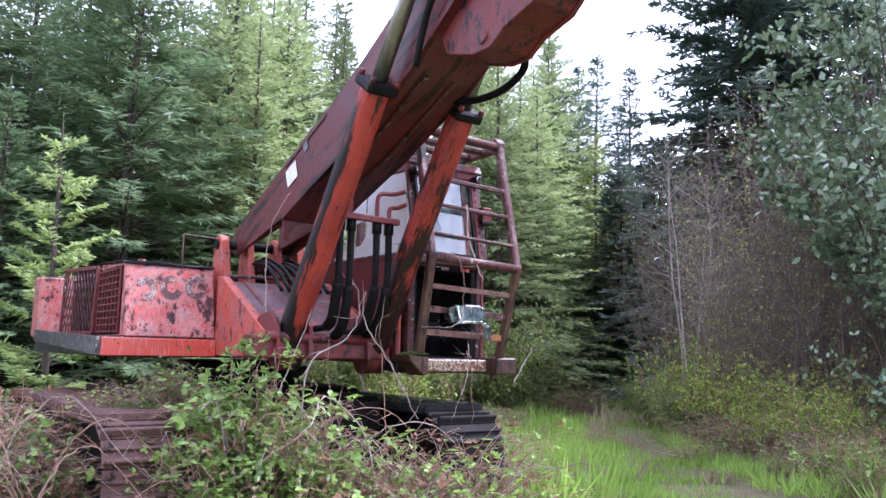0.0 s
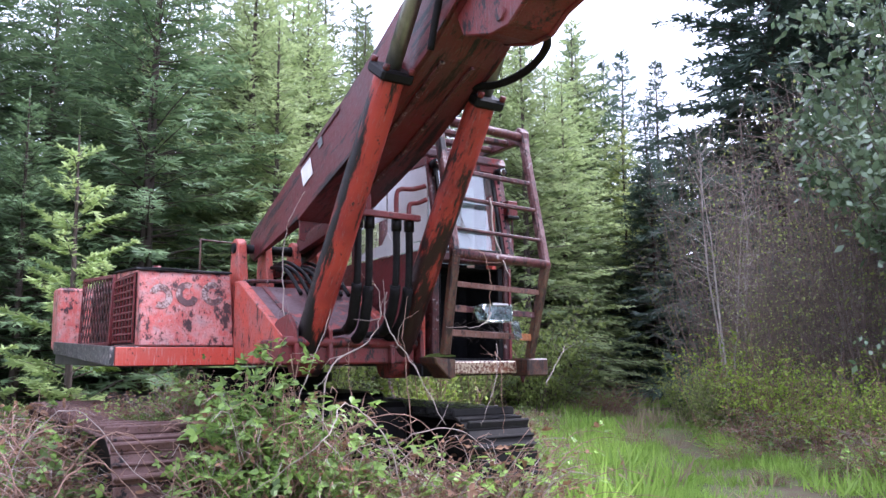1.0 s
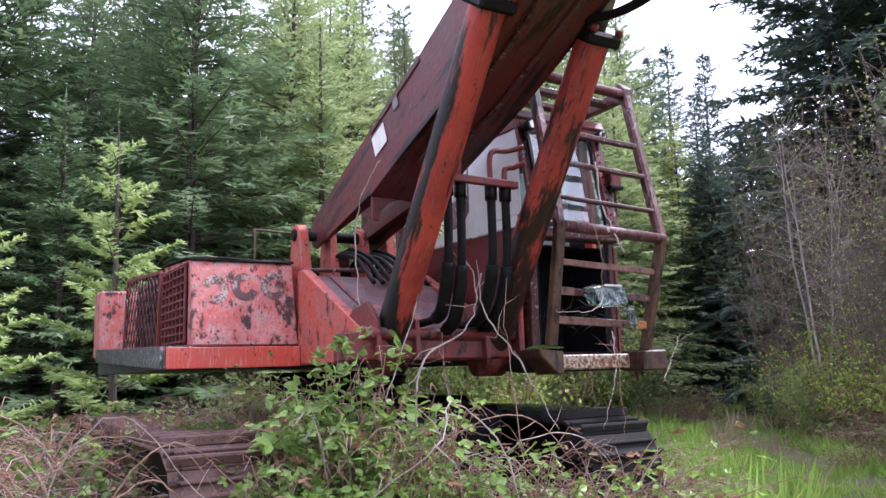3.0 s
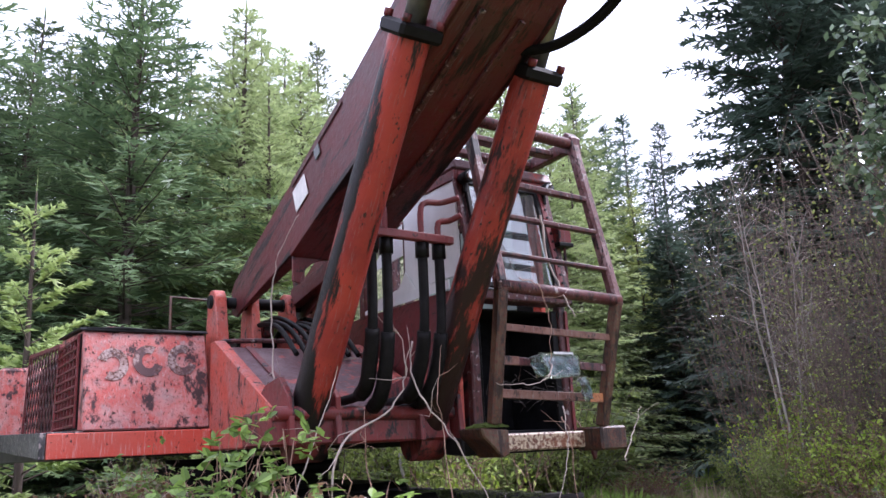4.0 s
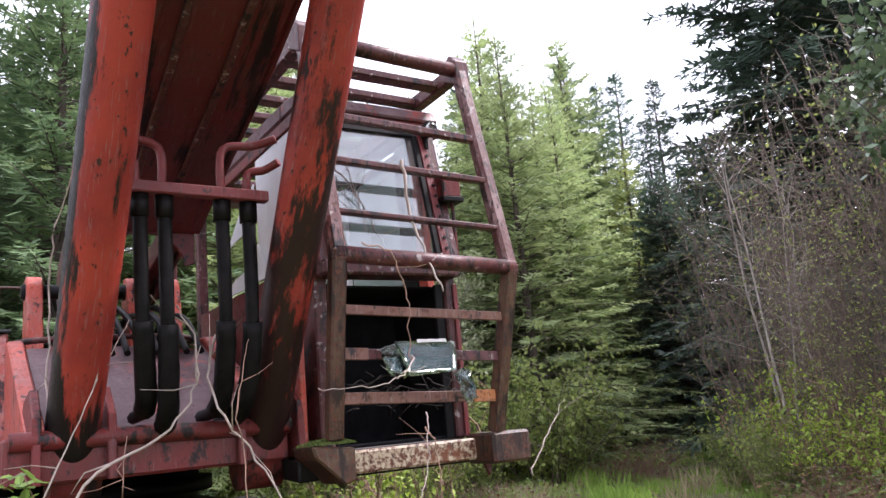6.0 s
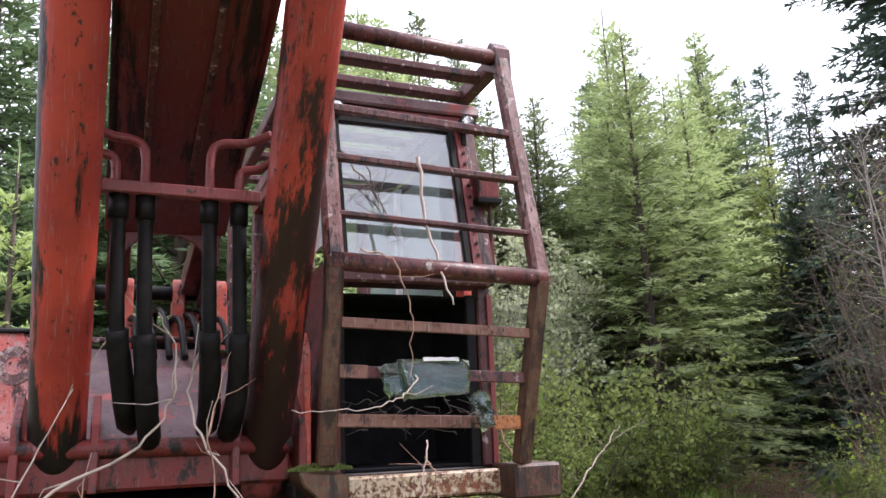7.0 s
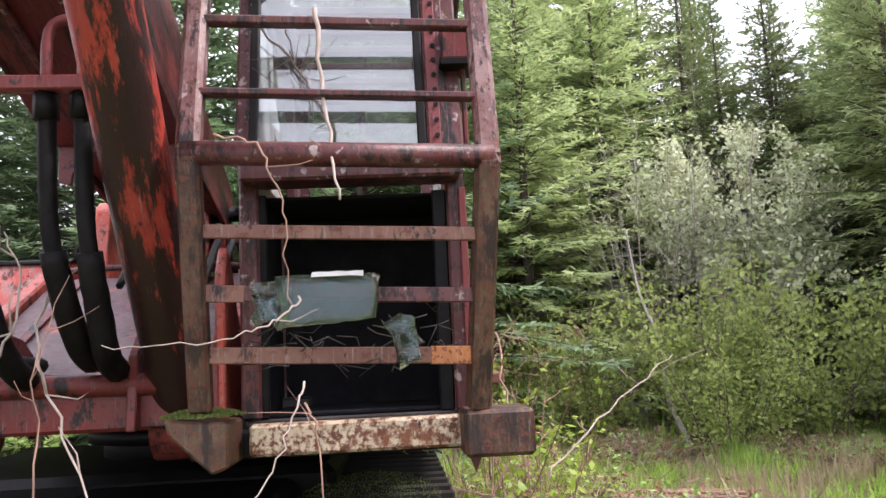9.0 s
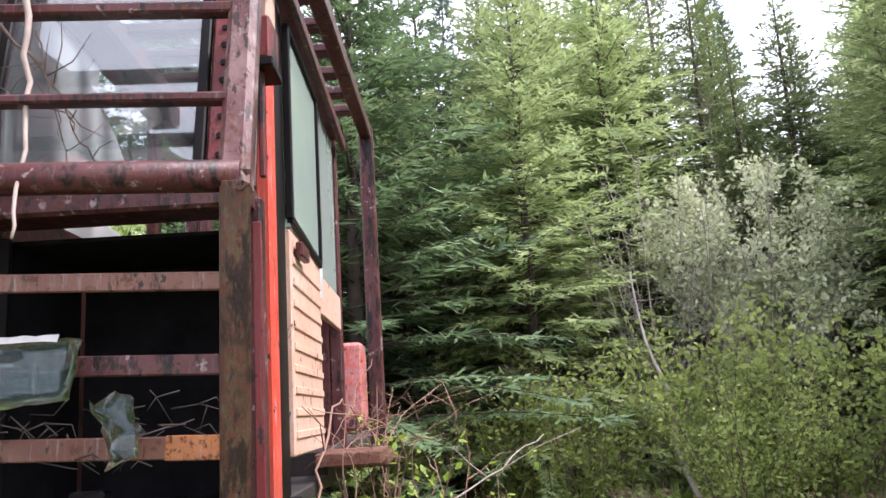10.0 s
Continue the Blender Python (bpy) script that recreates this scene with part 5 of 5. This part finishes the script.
leaner = part("leaning_trunk", tube(B(), bend([(-1.95, 19.1, 0.1), (-2.28, 19.2, 0.9), (-2.36, 19.3, 1.7), (-2.72, 19.45, 2.6), (-2.9, 19.54, 3.7)], 5), 0.05, 8, 0.012), GREYBARK)
tagged(leaner, "thin grey leaning birch trunk", "trunk")
tall = shrub("dead_tree", 76, 10.5, 1.0, 1, 0, 0.1, SHRUB_LEAF, GREYBARK, "tall dead grey tree with bare limbs", "tree", twigs=40, thick=0.09, fan=0.3, low=0.55)
tall.matrix_world = placed("", -4.3, 29.0, 1.05, 0)

green = shrub("leafy_shrub", 81, 2.7, 1.5, 30, 5200, 0.10, SHRUB_LEAF, TWIG, "leafy green shrub in spring leaf", "shrub", twigs=11, thick=0.014, fan=0.8, low=0.15, spread=0.12, group="leafy shrubs")
SHRUBS = [(-3.8, 19.2, 1.0), (-2.0, 20.4, 1.15), (-0.5, 20.6, 1.05), (1.0, 22.2, 1.1), (-1.3, 19.0, 0.75), (-5.2, 19.2, 0.9), (4.3, 16.4, 0.5), (4.2, 18.6, 0.45), (5.6, 13.2, 0.4), (-6.3, 17.6, 0.7), (-5.9, 10.6, 0.38), (-5.2, 9.2, 0.3)]
green.matrix_world = placed("", *SHRUBS[0], 0.3)
for i, (x, y, s) in enumerate(SHRUBS[1:]):
    copy_thing(green, Matrix()).matrix_basis = placed("", x, y, s, 1.7 * i)
lime = shrub("lime_shrub", 82, 2.35, 0.5, 9, 620, 0.075, LIME_LEAF, CANE, "sapling with fresh yellow-green leaves", "shrub", twigs=8, thick=0.012, fan=0.9, low=0.55, spread=0.1, group="lime saplings", flat=0.7)
lime.matrix_world = placed("", -0.5, 11.1, 0.86, 0)
for x, y, s, r in ((-0.9, 12.4, 0.6, 2.0), (-2.2, 13.6, 0.5, 4.0), (-3.2, 12.4, 0.6, 1.0), (-4.9, 11.4, 0.5, 3.0), (4.7, 12.7, 0.5, 5.0), (4.4, 15.6, 0.75, 2.2), (5.4, 11.8, 0.55, 0.2), (4.2, 17.2, 1.0, 3.6), (4.7, 14.2, 0.8, 1.4), (5.0, 16.6, 1.2, 4.4), (4.9, 12.2, 0.7, 0.9), (5.6, 12.8, 0.8, 2.9), (5.1, 13.6, 0.8, 5.3), (6.2, 11.6, 0.7, 1.9), (4.4, 12.9, 0.5, 3.9), (4.8, 15.0, 0.9, 0.1)):
    copy_thing(lime, Matrix()).matrix_basis = placed("", x, y, s, r)

# brambles
main = bramble(91, 0.7, 0.55, 1.42, 330, 620, 200, "tall bramble mound with fresh green leaves and dead canes", size=0.068, reach=0.55)
main.matrix_world = placed("", -1.35, 7.2, 1.0, 0.2)
crest = bramble(94, 0.32, 0.28, 1.66, 90, 820, 60, "upright bramble clump with large fresh green leaves", size=0.068, reach=0.42)
crest.matrix_world = placed("", -1.65, 7.05, 1.0, 0.6)
side = bramble(92, 1.3, 0.7, 0.95, 330, 420, 380, "low bramble tangle of brown canes and green leaves", size=0.06)
side.matrix_world = placed("", -0.35, 7.75, 1.0, 0.5)
dry = bramble(93, 0.9, 0.7, 1.15, 300, 330, 380, "dry brown bramble thicket beside the track", size=0.06)
dry.matrix_world = placed("", -4.0, 7.4, 1.0, 0.0)
COPIES = [(crest, -1.45, 6.55, 0.72, 2.2), (crest, -0.95, 6.7, 0.66, 4.0), (main, -1.5, 7.0, 0.96, 2.3), (dry, -3.2, 7.3, 0.5, 1.4), (main, -0.75, 7.05, 0.55, 2.2), (dry, -3.5, 7.55, 0.95, 0.4), (dry, -3.95, 8.4, 1.05, 3.4), (dry, -1.05, 6.9, 0.55, 5.2), (dry, -0.5, 7.6, 0.62, 2.6), (main, 5.4, 12.4, 0.36, 0.5), (main, 4.6, 9.9, 0.30, 2.5), (main, 5.7, 14.4, 0.4, 4.5), (main, 4.1, 10.9, 0.24, 1.1), (main, 5.0, 11.0, 0.34, 3.1), (side, -0.25, 6.9, 0.62, 2.0), (dry, -5.2, 7.8, 0.95, 1.0), (side, 0.55, 9.3, 0.55, 3.2), (dry, -4.6, 9.6, 0.9, 2.2), (dry, 0.05, 11.6, 0.75, 4.0), (dry, -0.9, 12.8, 0.8, 0.7), (side, -2.2, 17.6, 0.7, 1.9), (side, 0.4, 18.0, 0.6, 2.9), (dry, 4.6, 15.0, 0.7, 3.3), (dry, 3.0, 22.5, 0.8, 3.3), (side, 6.2, 11.0, 0.8, 1.2), (side, 3.9, 13.2, 0.4, 2.7), (side, 2.6, 15.5, 0.3, 0.7), (side, 4.6, 12.0, 0.35, 4.7), (dry, 3.4, 11.0, 0.22, 1.7), (side, 0.1, 8.3, 0.6, 1.0), (dry, -3.45, 7.0, 0.85, 2.0), (side, -1.25, 6.45, 0.5, 0.3), (side, -4.4, 8.3, 1.2, 5.1), (dry, -4.9, 8.9, 1.0, 4.1), (side, 4.9, 13.4, 0.8, 0.4), (side, 5.2, 10.6, 0.7, 2.3), (main, 5.9, 10.9, 0.55, 1.3), (side, 5.6, 12.0, 0.8, 4.0)]
for model, x, y, s, r in COPIES:
    copy_thing(model, Matrix()).matrix_basis = placed("", x, y, s, r)
copy_thing(dry, Matrix()).matrix_basis = placed("", -2.75, 7.7, 0.36, 2.5, 0.80)
copy_thing(main, Matrix()).matrix_basis = placed("", -2.3, 7.65, 0.42, 0.9, 0.80)


def meadow(x, y):
    if 0.8 < x < 6 and y > 2:
        bald = math.hypot((x - 1.35) / 0.75, (y - 9.3) / 0.9)
        return min(1.0, max(0.03, bald - 0.55)) * (0.25 + 0.9 * max(0.0, 0.5 + 1.3 * noise.noise((x * 1.7, y * 1.1, 4.0))))
    return 0.35


grass("meadow_grass", 101, 80000, (-0.5, 8.0, 6.0, 30.0), 0.15, GRASS, "fresh green meadow grass on the old track", meadow)
grass("rough_grass", 102, 26000, (-9.0, 5.5, 5.0, 23.0), 0.4, DRY_GRASS, "dry straw-coloured grass among brambles", lambda x, y: (0.9 if x < 0.8 else 0.15) * (0.05 if -3.4 < x < -1.0 and y < 8 else 1))
grass("long_grass", 103, 26000, (-6.0, 2.4, 7.4, 22.0), 0.38, GRASS, "long green grass round the machine", lambda x, y: 0.05 if -3.1 < x < -1.2 and y < 8.2 else 0.6)
grass("verge_grass", 104, 9000, (3.7, 8.5, 8.5, 16.5), 0.42, GRASS, "tall green grass along the thicket edge", lambda x, y: 0.7)

# boards lying in the grass
stack = base("board_pile", Matrix.Translation((-0.9, 14.9, height(-0.9, 14.9))) @ Matrix.Rotation(0.35, 4, "Z"), "loose pile of weathered red-brown boards on the grass", "boards")
rb = random.Random(9)
for k in range(8):
    m = Matrix.Rotation(rb.uniform(-0.08, 0.08), 3, "Z")
    part("board", box(B(), (-1.0 + rb.uniform(-0.2, 0.2), -0.5 + 0.13 * k, 0.10 + 0.03 * (k % 3)), (1.0 + rb.uniform(-0.2, 0.2), -0.39 + 0.13 * k, 0.125 + 0.03 * (k % 3)), 0.003, m), PLANK, stack)


# ---- dead vines, litter and moss on the machine ----
def on_machine(name, bm, mat, label, category, group=""):
    ob = part(name, M(bm), mat)
    ob.matrix_world = MACHINE
    return tagged(ob, label, category, group)


def vine(seed, points, r=0.008, twigs=3, mat=PALECANE, label="pale dead bramble cane"):
    rng = random.Random(seed)
    line = bend(points, 7)
    line = [p + Vector((rng.gauss(0, 0.006), rng.gauss(0, 0.006), rng.gauss(0, 0.006))) for p in line]
    r *= 0.65
    bm = tube(B(), line, r, 6, r * 0.4)
    for k in range(twigs):
        i = rng.randrange(2, len(line) - 2)
        d = Vector((rng.gauss(0, 1), rng.gauss(0, 0.6), rng.gauss(0.4, 0.7))).normalized() * rng.uniform(0.08, 0.28)
        mid = line[i] + d * 0.5 + Vector((rng.gauss(0, 0.02), 0, rng.gauss(0, 0.02)))
        tube(bm, [line[i], mid, line[i] + d], r * 0.55, 5, r * 0.2)
    on_machine("dead_vine", bm, mat, label, "vine", "dead vines on the machine")


vine(1, [(-0.55, 1.5, 0.6), (-0.5, 1.45, 1.35), (-0.1, 1.4, 1.62), (0.05, 1.35, 1.9), (-0.02, 1.3, 2.2)], 0.013, 5)
vine(2, [(0.15, 1.25, 2.05), (0.12, 1.35, 1.75), (0.3, 1.5, 1.4), (0.55, 1.6, 0.9)], 0.011, 5)
vine(3, [(-0.85, 1.3, 0.7), (-0.62, 1.3, 1.3), (-0.42, 1.25, 1.75), (-0.2, 1.1, 2.15)], 0.009, 4)
vine(4, [(-0.5, 0.55, 1.7), (-0.48, 0.4, 2.3), (-0.46, 0.5, 2.75), (-0.40, 0.7, 3.0)], 0.011, 2)
vine(5, [(0.25, 1.6, 0.5), (0.2, 1.55, 1.2), (0.18, 1.5, 1.7), (0.26, 1.45, 2.0)], 0.007, 4, CANE, "thin brown dead cane")
vine(6, [(-0.1, 1.6, 0.6), (-0.3, 1.5, 1.1), (-0.28, 1.4, 1.6)], 0.007, 4, CANE, "thin brown dead cane")
vine(7, [(1.15, 1.48, 2.97), (1.18, 1.51, 2.58), (1.23, 1.67, 2.2)], 0.016, 2)
vine(8, [(0.80, 1.60, 2.45), (0.95, 1.63, 2.40), (1.03, 1.62, 2.18), (1.05, 1.58, 1.86)], 0.008, 1, CANE, "brown vine looped over the guard")
vine(9, [(1.08, 1.55, 1.88), (1.0, 1.62, 1.80), (0.8, 1.68, 1.74), (0.48, 1.72, 1.74)], 0.006, 2)
vine(10, [(1.10, 1.62, 1.60), (1.04, 1.70, 1.42), (0.92, 1.80, 1.20), (0.7, 1.9, 0.9)], 0.006, 1)
vine(11, [(1.1, 1.60, 1.52), (1.14, 1.62, 1.36), (1.15, 1.64, 0.8)], 0.007, 2, CANE, "thin brown dead cane")
vine(12, [(0.86, 1.12, 3.1), (1.05, 1.10, 2.85), (1.14, 1.12, 2.68), (1.25, 1.10, 2.5)], 0.009, 7, TWIG, "dark bare twig against the windscreen")
vine(13, [(1.0, 1.10, 3.05), (1.06, 1.12, 2.8), (1.12, 1.12, 2.55)], 0.006, 6, TWIG, "dark bare twig against the windscreen")
vine(14, [(1.95, 1.3, 1.2), (2.3, 1.1, 1.45), (2.6, 0.9, 1.62)], 0.007, 3)
vine(15, [(1.86, 1.0, 1.4), (1.88, 0.6, 1.75), (1.9, 0.0, 1.72), (1.95, -0.4, 1.5)], 0.008, 4, CANE, "brown vine arching past the cab door")
for k in range(16):
    rr = random.Random(300 + k)
    u0, v0 = rr.uniform(1.75, 2.25), rr.uniform(-1.6, 0.4)
    vine(40 + k, [(u0, v0, rr.uniform(0.7, 1.2)), (u0 + rr.gauss(0, 0.15), v0 + rr.gauss(0, 0.3), 1.55), (u0 + rr.gauss(0.1, 0.25), v0 + rr.gauss(0, 0.5), rr.uniform(1.6, 2.0))], 0.006, 4, CANE, "thin brown dead cane")

# long canes arching over the tracks and out of the brambles
for k in range(34):
    rr = random.Random(700 + k)
    u0, v0 = rr.uniform(-3.2, 0.3), rr.uniform(1.2, 2.3)
    if -2.4 < u0 < -1.2:
        u0 -= 1.2
    du, top, tone = rr.choice((-1, 1)) * rr.uniform(0.5, 1.2), rr.uniform(0.65, 1.2), rr.random()
    line = [(u0, v0, 0.0), (u0 + du * 0.25, v0 + rr.gauss(0, 0.1), top * 0.75), (u0 + du * 0.6, v0 + rr.gauss(0, 0.15), top), (u0 + du, v0 + rr.gauss(0.05, 0.2), top * rr.uniform(0.6, 0.95)), (u0 + du * 1.35, v0 + rr.gauss(0.1, 0.2), top * rr.uniform(0.2, 0.6))]
    vine(700 + k, line, rr.uniform(0.007, 0.011), 5, PALECANE if tone < 0.22 else CANE, "long arching dead bramble cane")


def crumpled(name, corners, nx, ny, amp, seed, mat, label, category, thick=0.004):
    """A stiff torn sheet over four corners, creased and with depth."""
    rng = random.Random(seed)
    a, b, c, d = [Vector(p) for p in corners]
    bm = B()
    grid = []
    for j in range(ny + 1):
        row = []
        for i in range(nx + 1):
            s, t = i / nx, j / ny
            p = a.lerp(b, s).lerp(d.lerp(c, s), t) + Vector((rng.gauss(0, amp * 0.6), rng.gauss(0, amp), rng.gauss(0, amp * 0.6)))
            row.append(bm.verts.new(p))
        grid.append(row)
    for j in range(ny):
        for i in range(nx):
            bm.faces.new((grid[j][i], grid[j][i + 1], grid[j + 1][i + 1], grid[j + 1][i]))
    bmesh.ops.solidify(bm, geom=bm.faces[:], thickness=thick)
    bmesh.ops.recalc_face_normals(bm, faces=bm.faces[:])
    for f in bm.faces:
        f.smooth = True
    return on_machine(name, bm, mat, label, category)


crumpled("glass_sheet", [(0.99, 1.53, 1.965), (1.36, 1.53, 1.96), (1.34, 1.56, 1.80), (1.03, 1.60, 1.78)], 9, 5, 0.004, 3, SHARD, "broken sheet of greenish laminated glass on the guard", "glass")
tape = crumpled("tape_strip", [(1.12, 1.538, 1.972), (1.30, 1.538, 1.970), (1.30, 1.548, 1.952), (1.12, 1.548, 1.953)], 6, 1, 0.002, 6, WHITE, "strip of white tape along the glass edge", "tape", 0.002)
crumpled("plastic_scrap", [(0.90, 1.52, 1.93), (1.03, 1.53, 1.96), (1.06, 1.56, 1.78), (0.93, 1.55, 1.80)], 4, 5, 0.02, 4, SHARD, "dirty scrap of clear torn plastic", "plastic")
crumpled("plastic_scrap", [(1.36, 1.48, 1.80), (1.47, 1.48, 1.82), (1.50, 1.50, 1.66), (1.42, 1.52, 1.62)], 4, 6, 0.014, 5, SHARD, "hanging strip of clear torn plastic", "plastic")
litter = B()
rl = random.Random(8)
for k in range(60):
    p = Vector((rl.uniform(0.8, 1.62), rl.uniform(1.05, 1.42), rl.gauss(1.72, 0.05)))
    d = Vector((rl.gauss(0, 1), rl.gauss(0, 0.7), rl.gauss(0, 0.35))).normalized() * rl.uniform(0.03, 0.09)
    tube(litter, [p - d, p + Vector((rl.gauss(0, 0.02), 0, rl.gauss(0, 0.02))), p + d], 0.003, 4, 0.0015)
tagged(on_machine("twig_litter", litter, DARKTWIG, "nest of dark dead twigs caught in the guard", "twigs"), kind="stuff")


def moss_pad(seed, centre, rx, ry, h):
    rng = np.random.default_rng(seed)
    n = 2600
    a, r = rng.uniform(0, 6.28, n), np.sqrt(rng.uniform(0, 1, n))
    p = np.stack([-(centre[0] + rx * r * np.cos(a)), centre[1] + ry * r * np.sin(a), centre[2] + h * (1 - r ** 2) * rng.uniform(0, 1, n)], 1)
    w = unit(rng.normal(0, 0.5, (n, 3)) + np.array([0, 0, 1.0]))
    ob = quads_object("moss", [rhombi(p, w, unit(rng.normal(0, 1, (n, 3))), rng.uniform(0.006, 0.014, n), np.full(n, 0.006))], MOSS_LEAF, None)
    ob.matrix_world = MACHINE
    tagged(ob, "cushion of green moss on rusty steel", "moss", kind="stuff")


moss_pad(1, (0.69, 1.30, 1.48), 0.15, 0.13, 0.03)
moss_pad(2, (1.25, 0.2, 0.985), 0.36, 0.9, 0.03)
moss_pad(3, (-1.62, 0.55, 1.0), 0.28, 0.45, 0.03)
moss_pad(4, (0.38, -0.28, 2.16), 0.10, 0.08, 0.03)
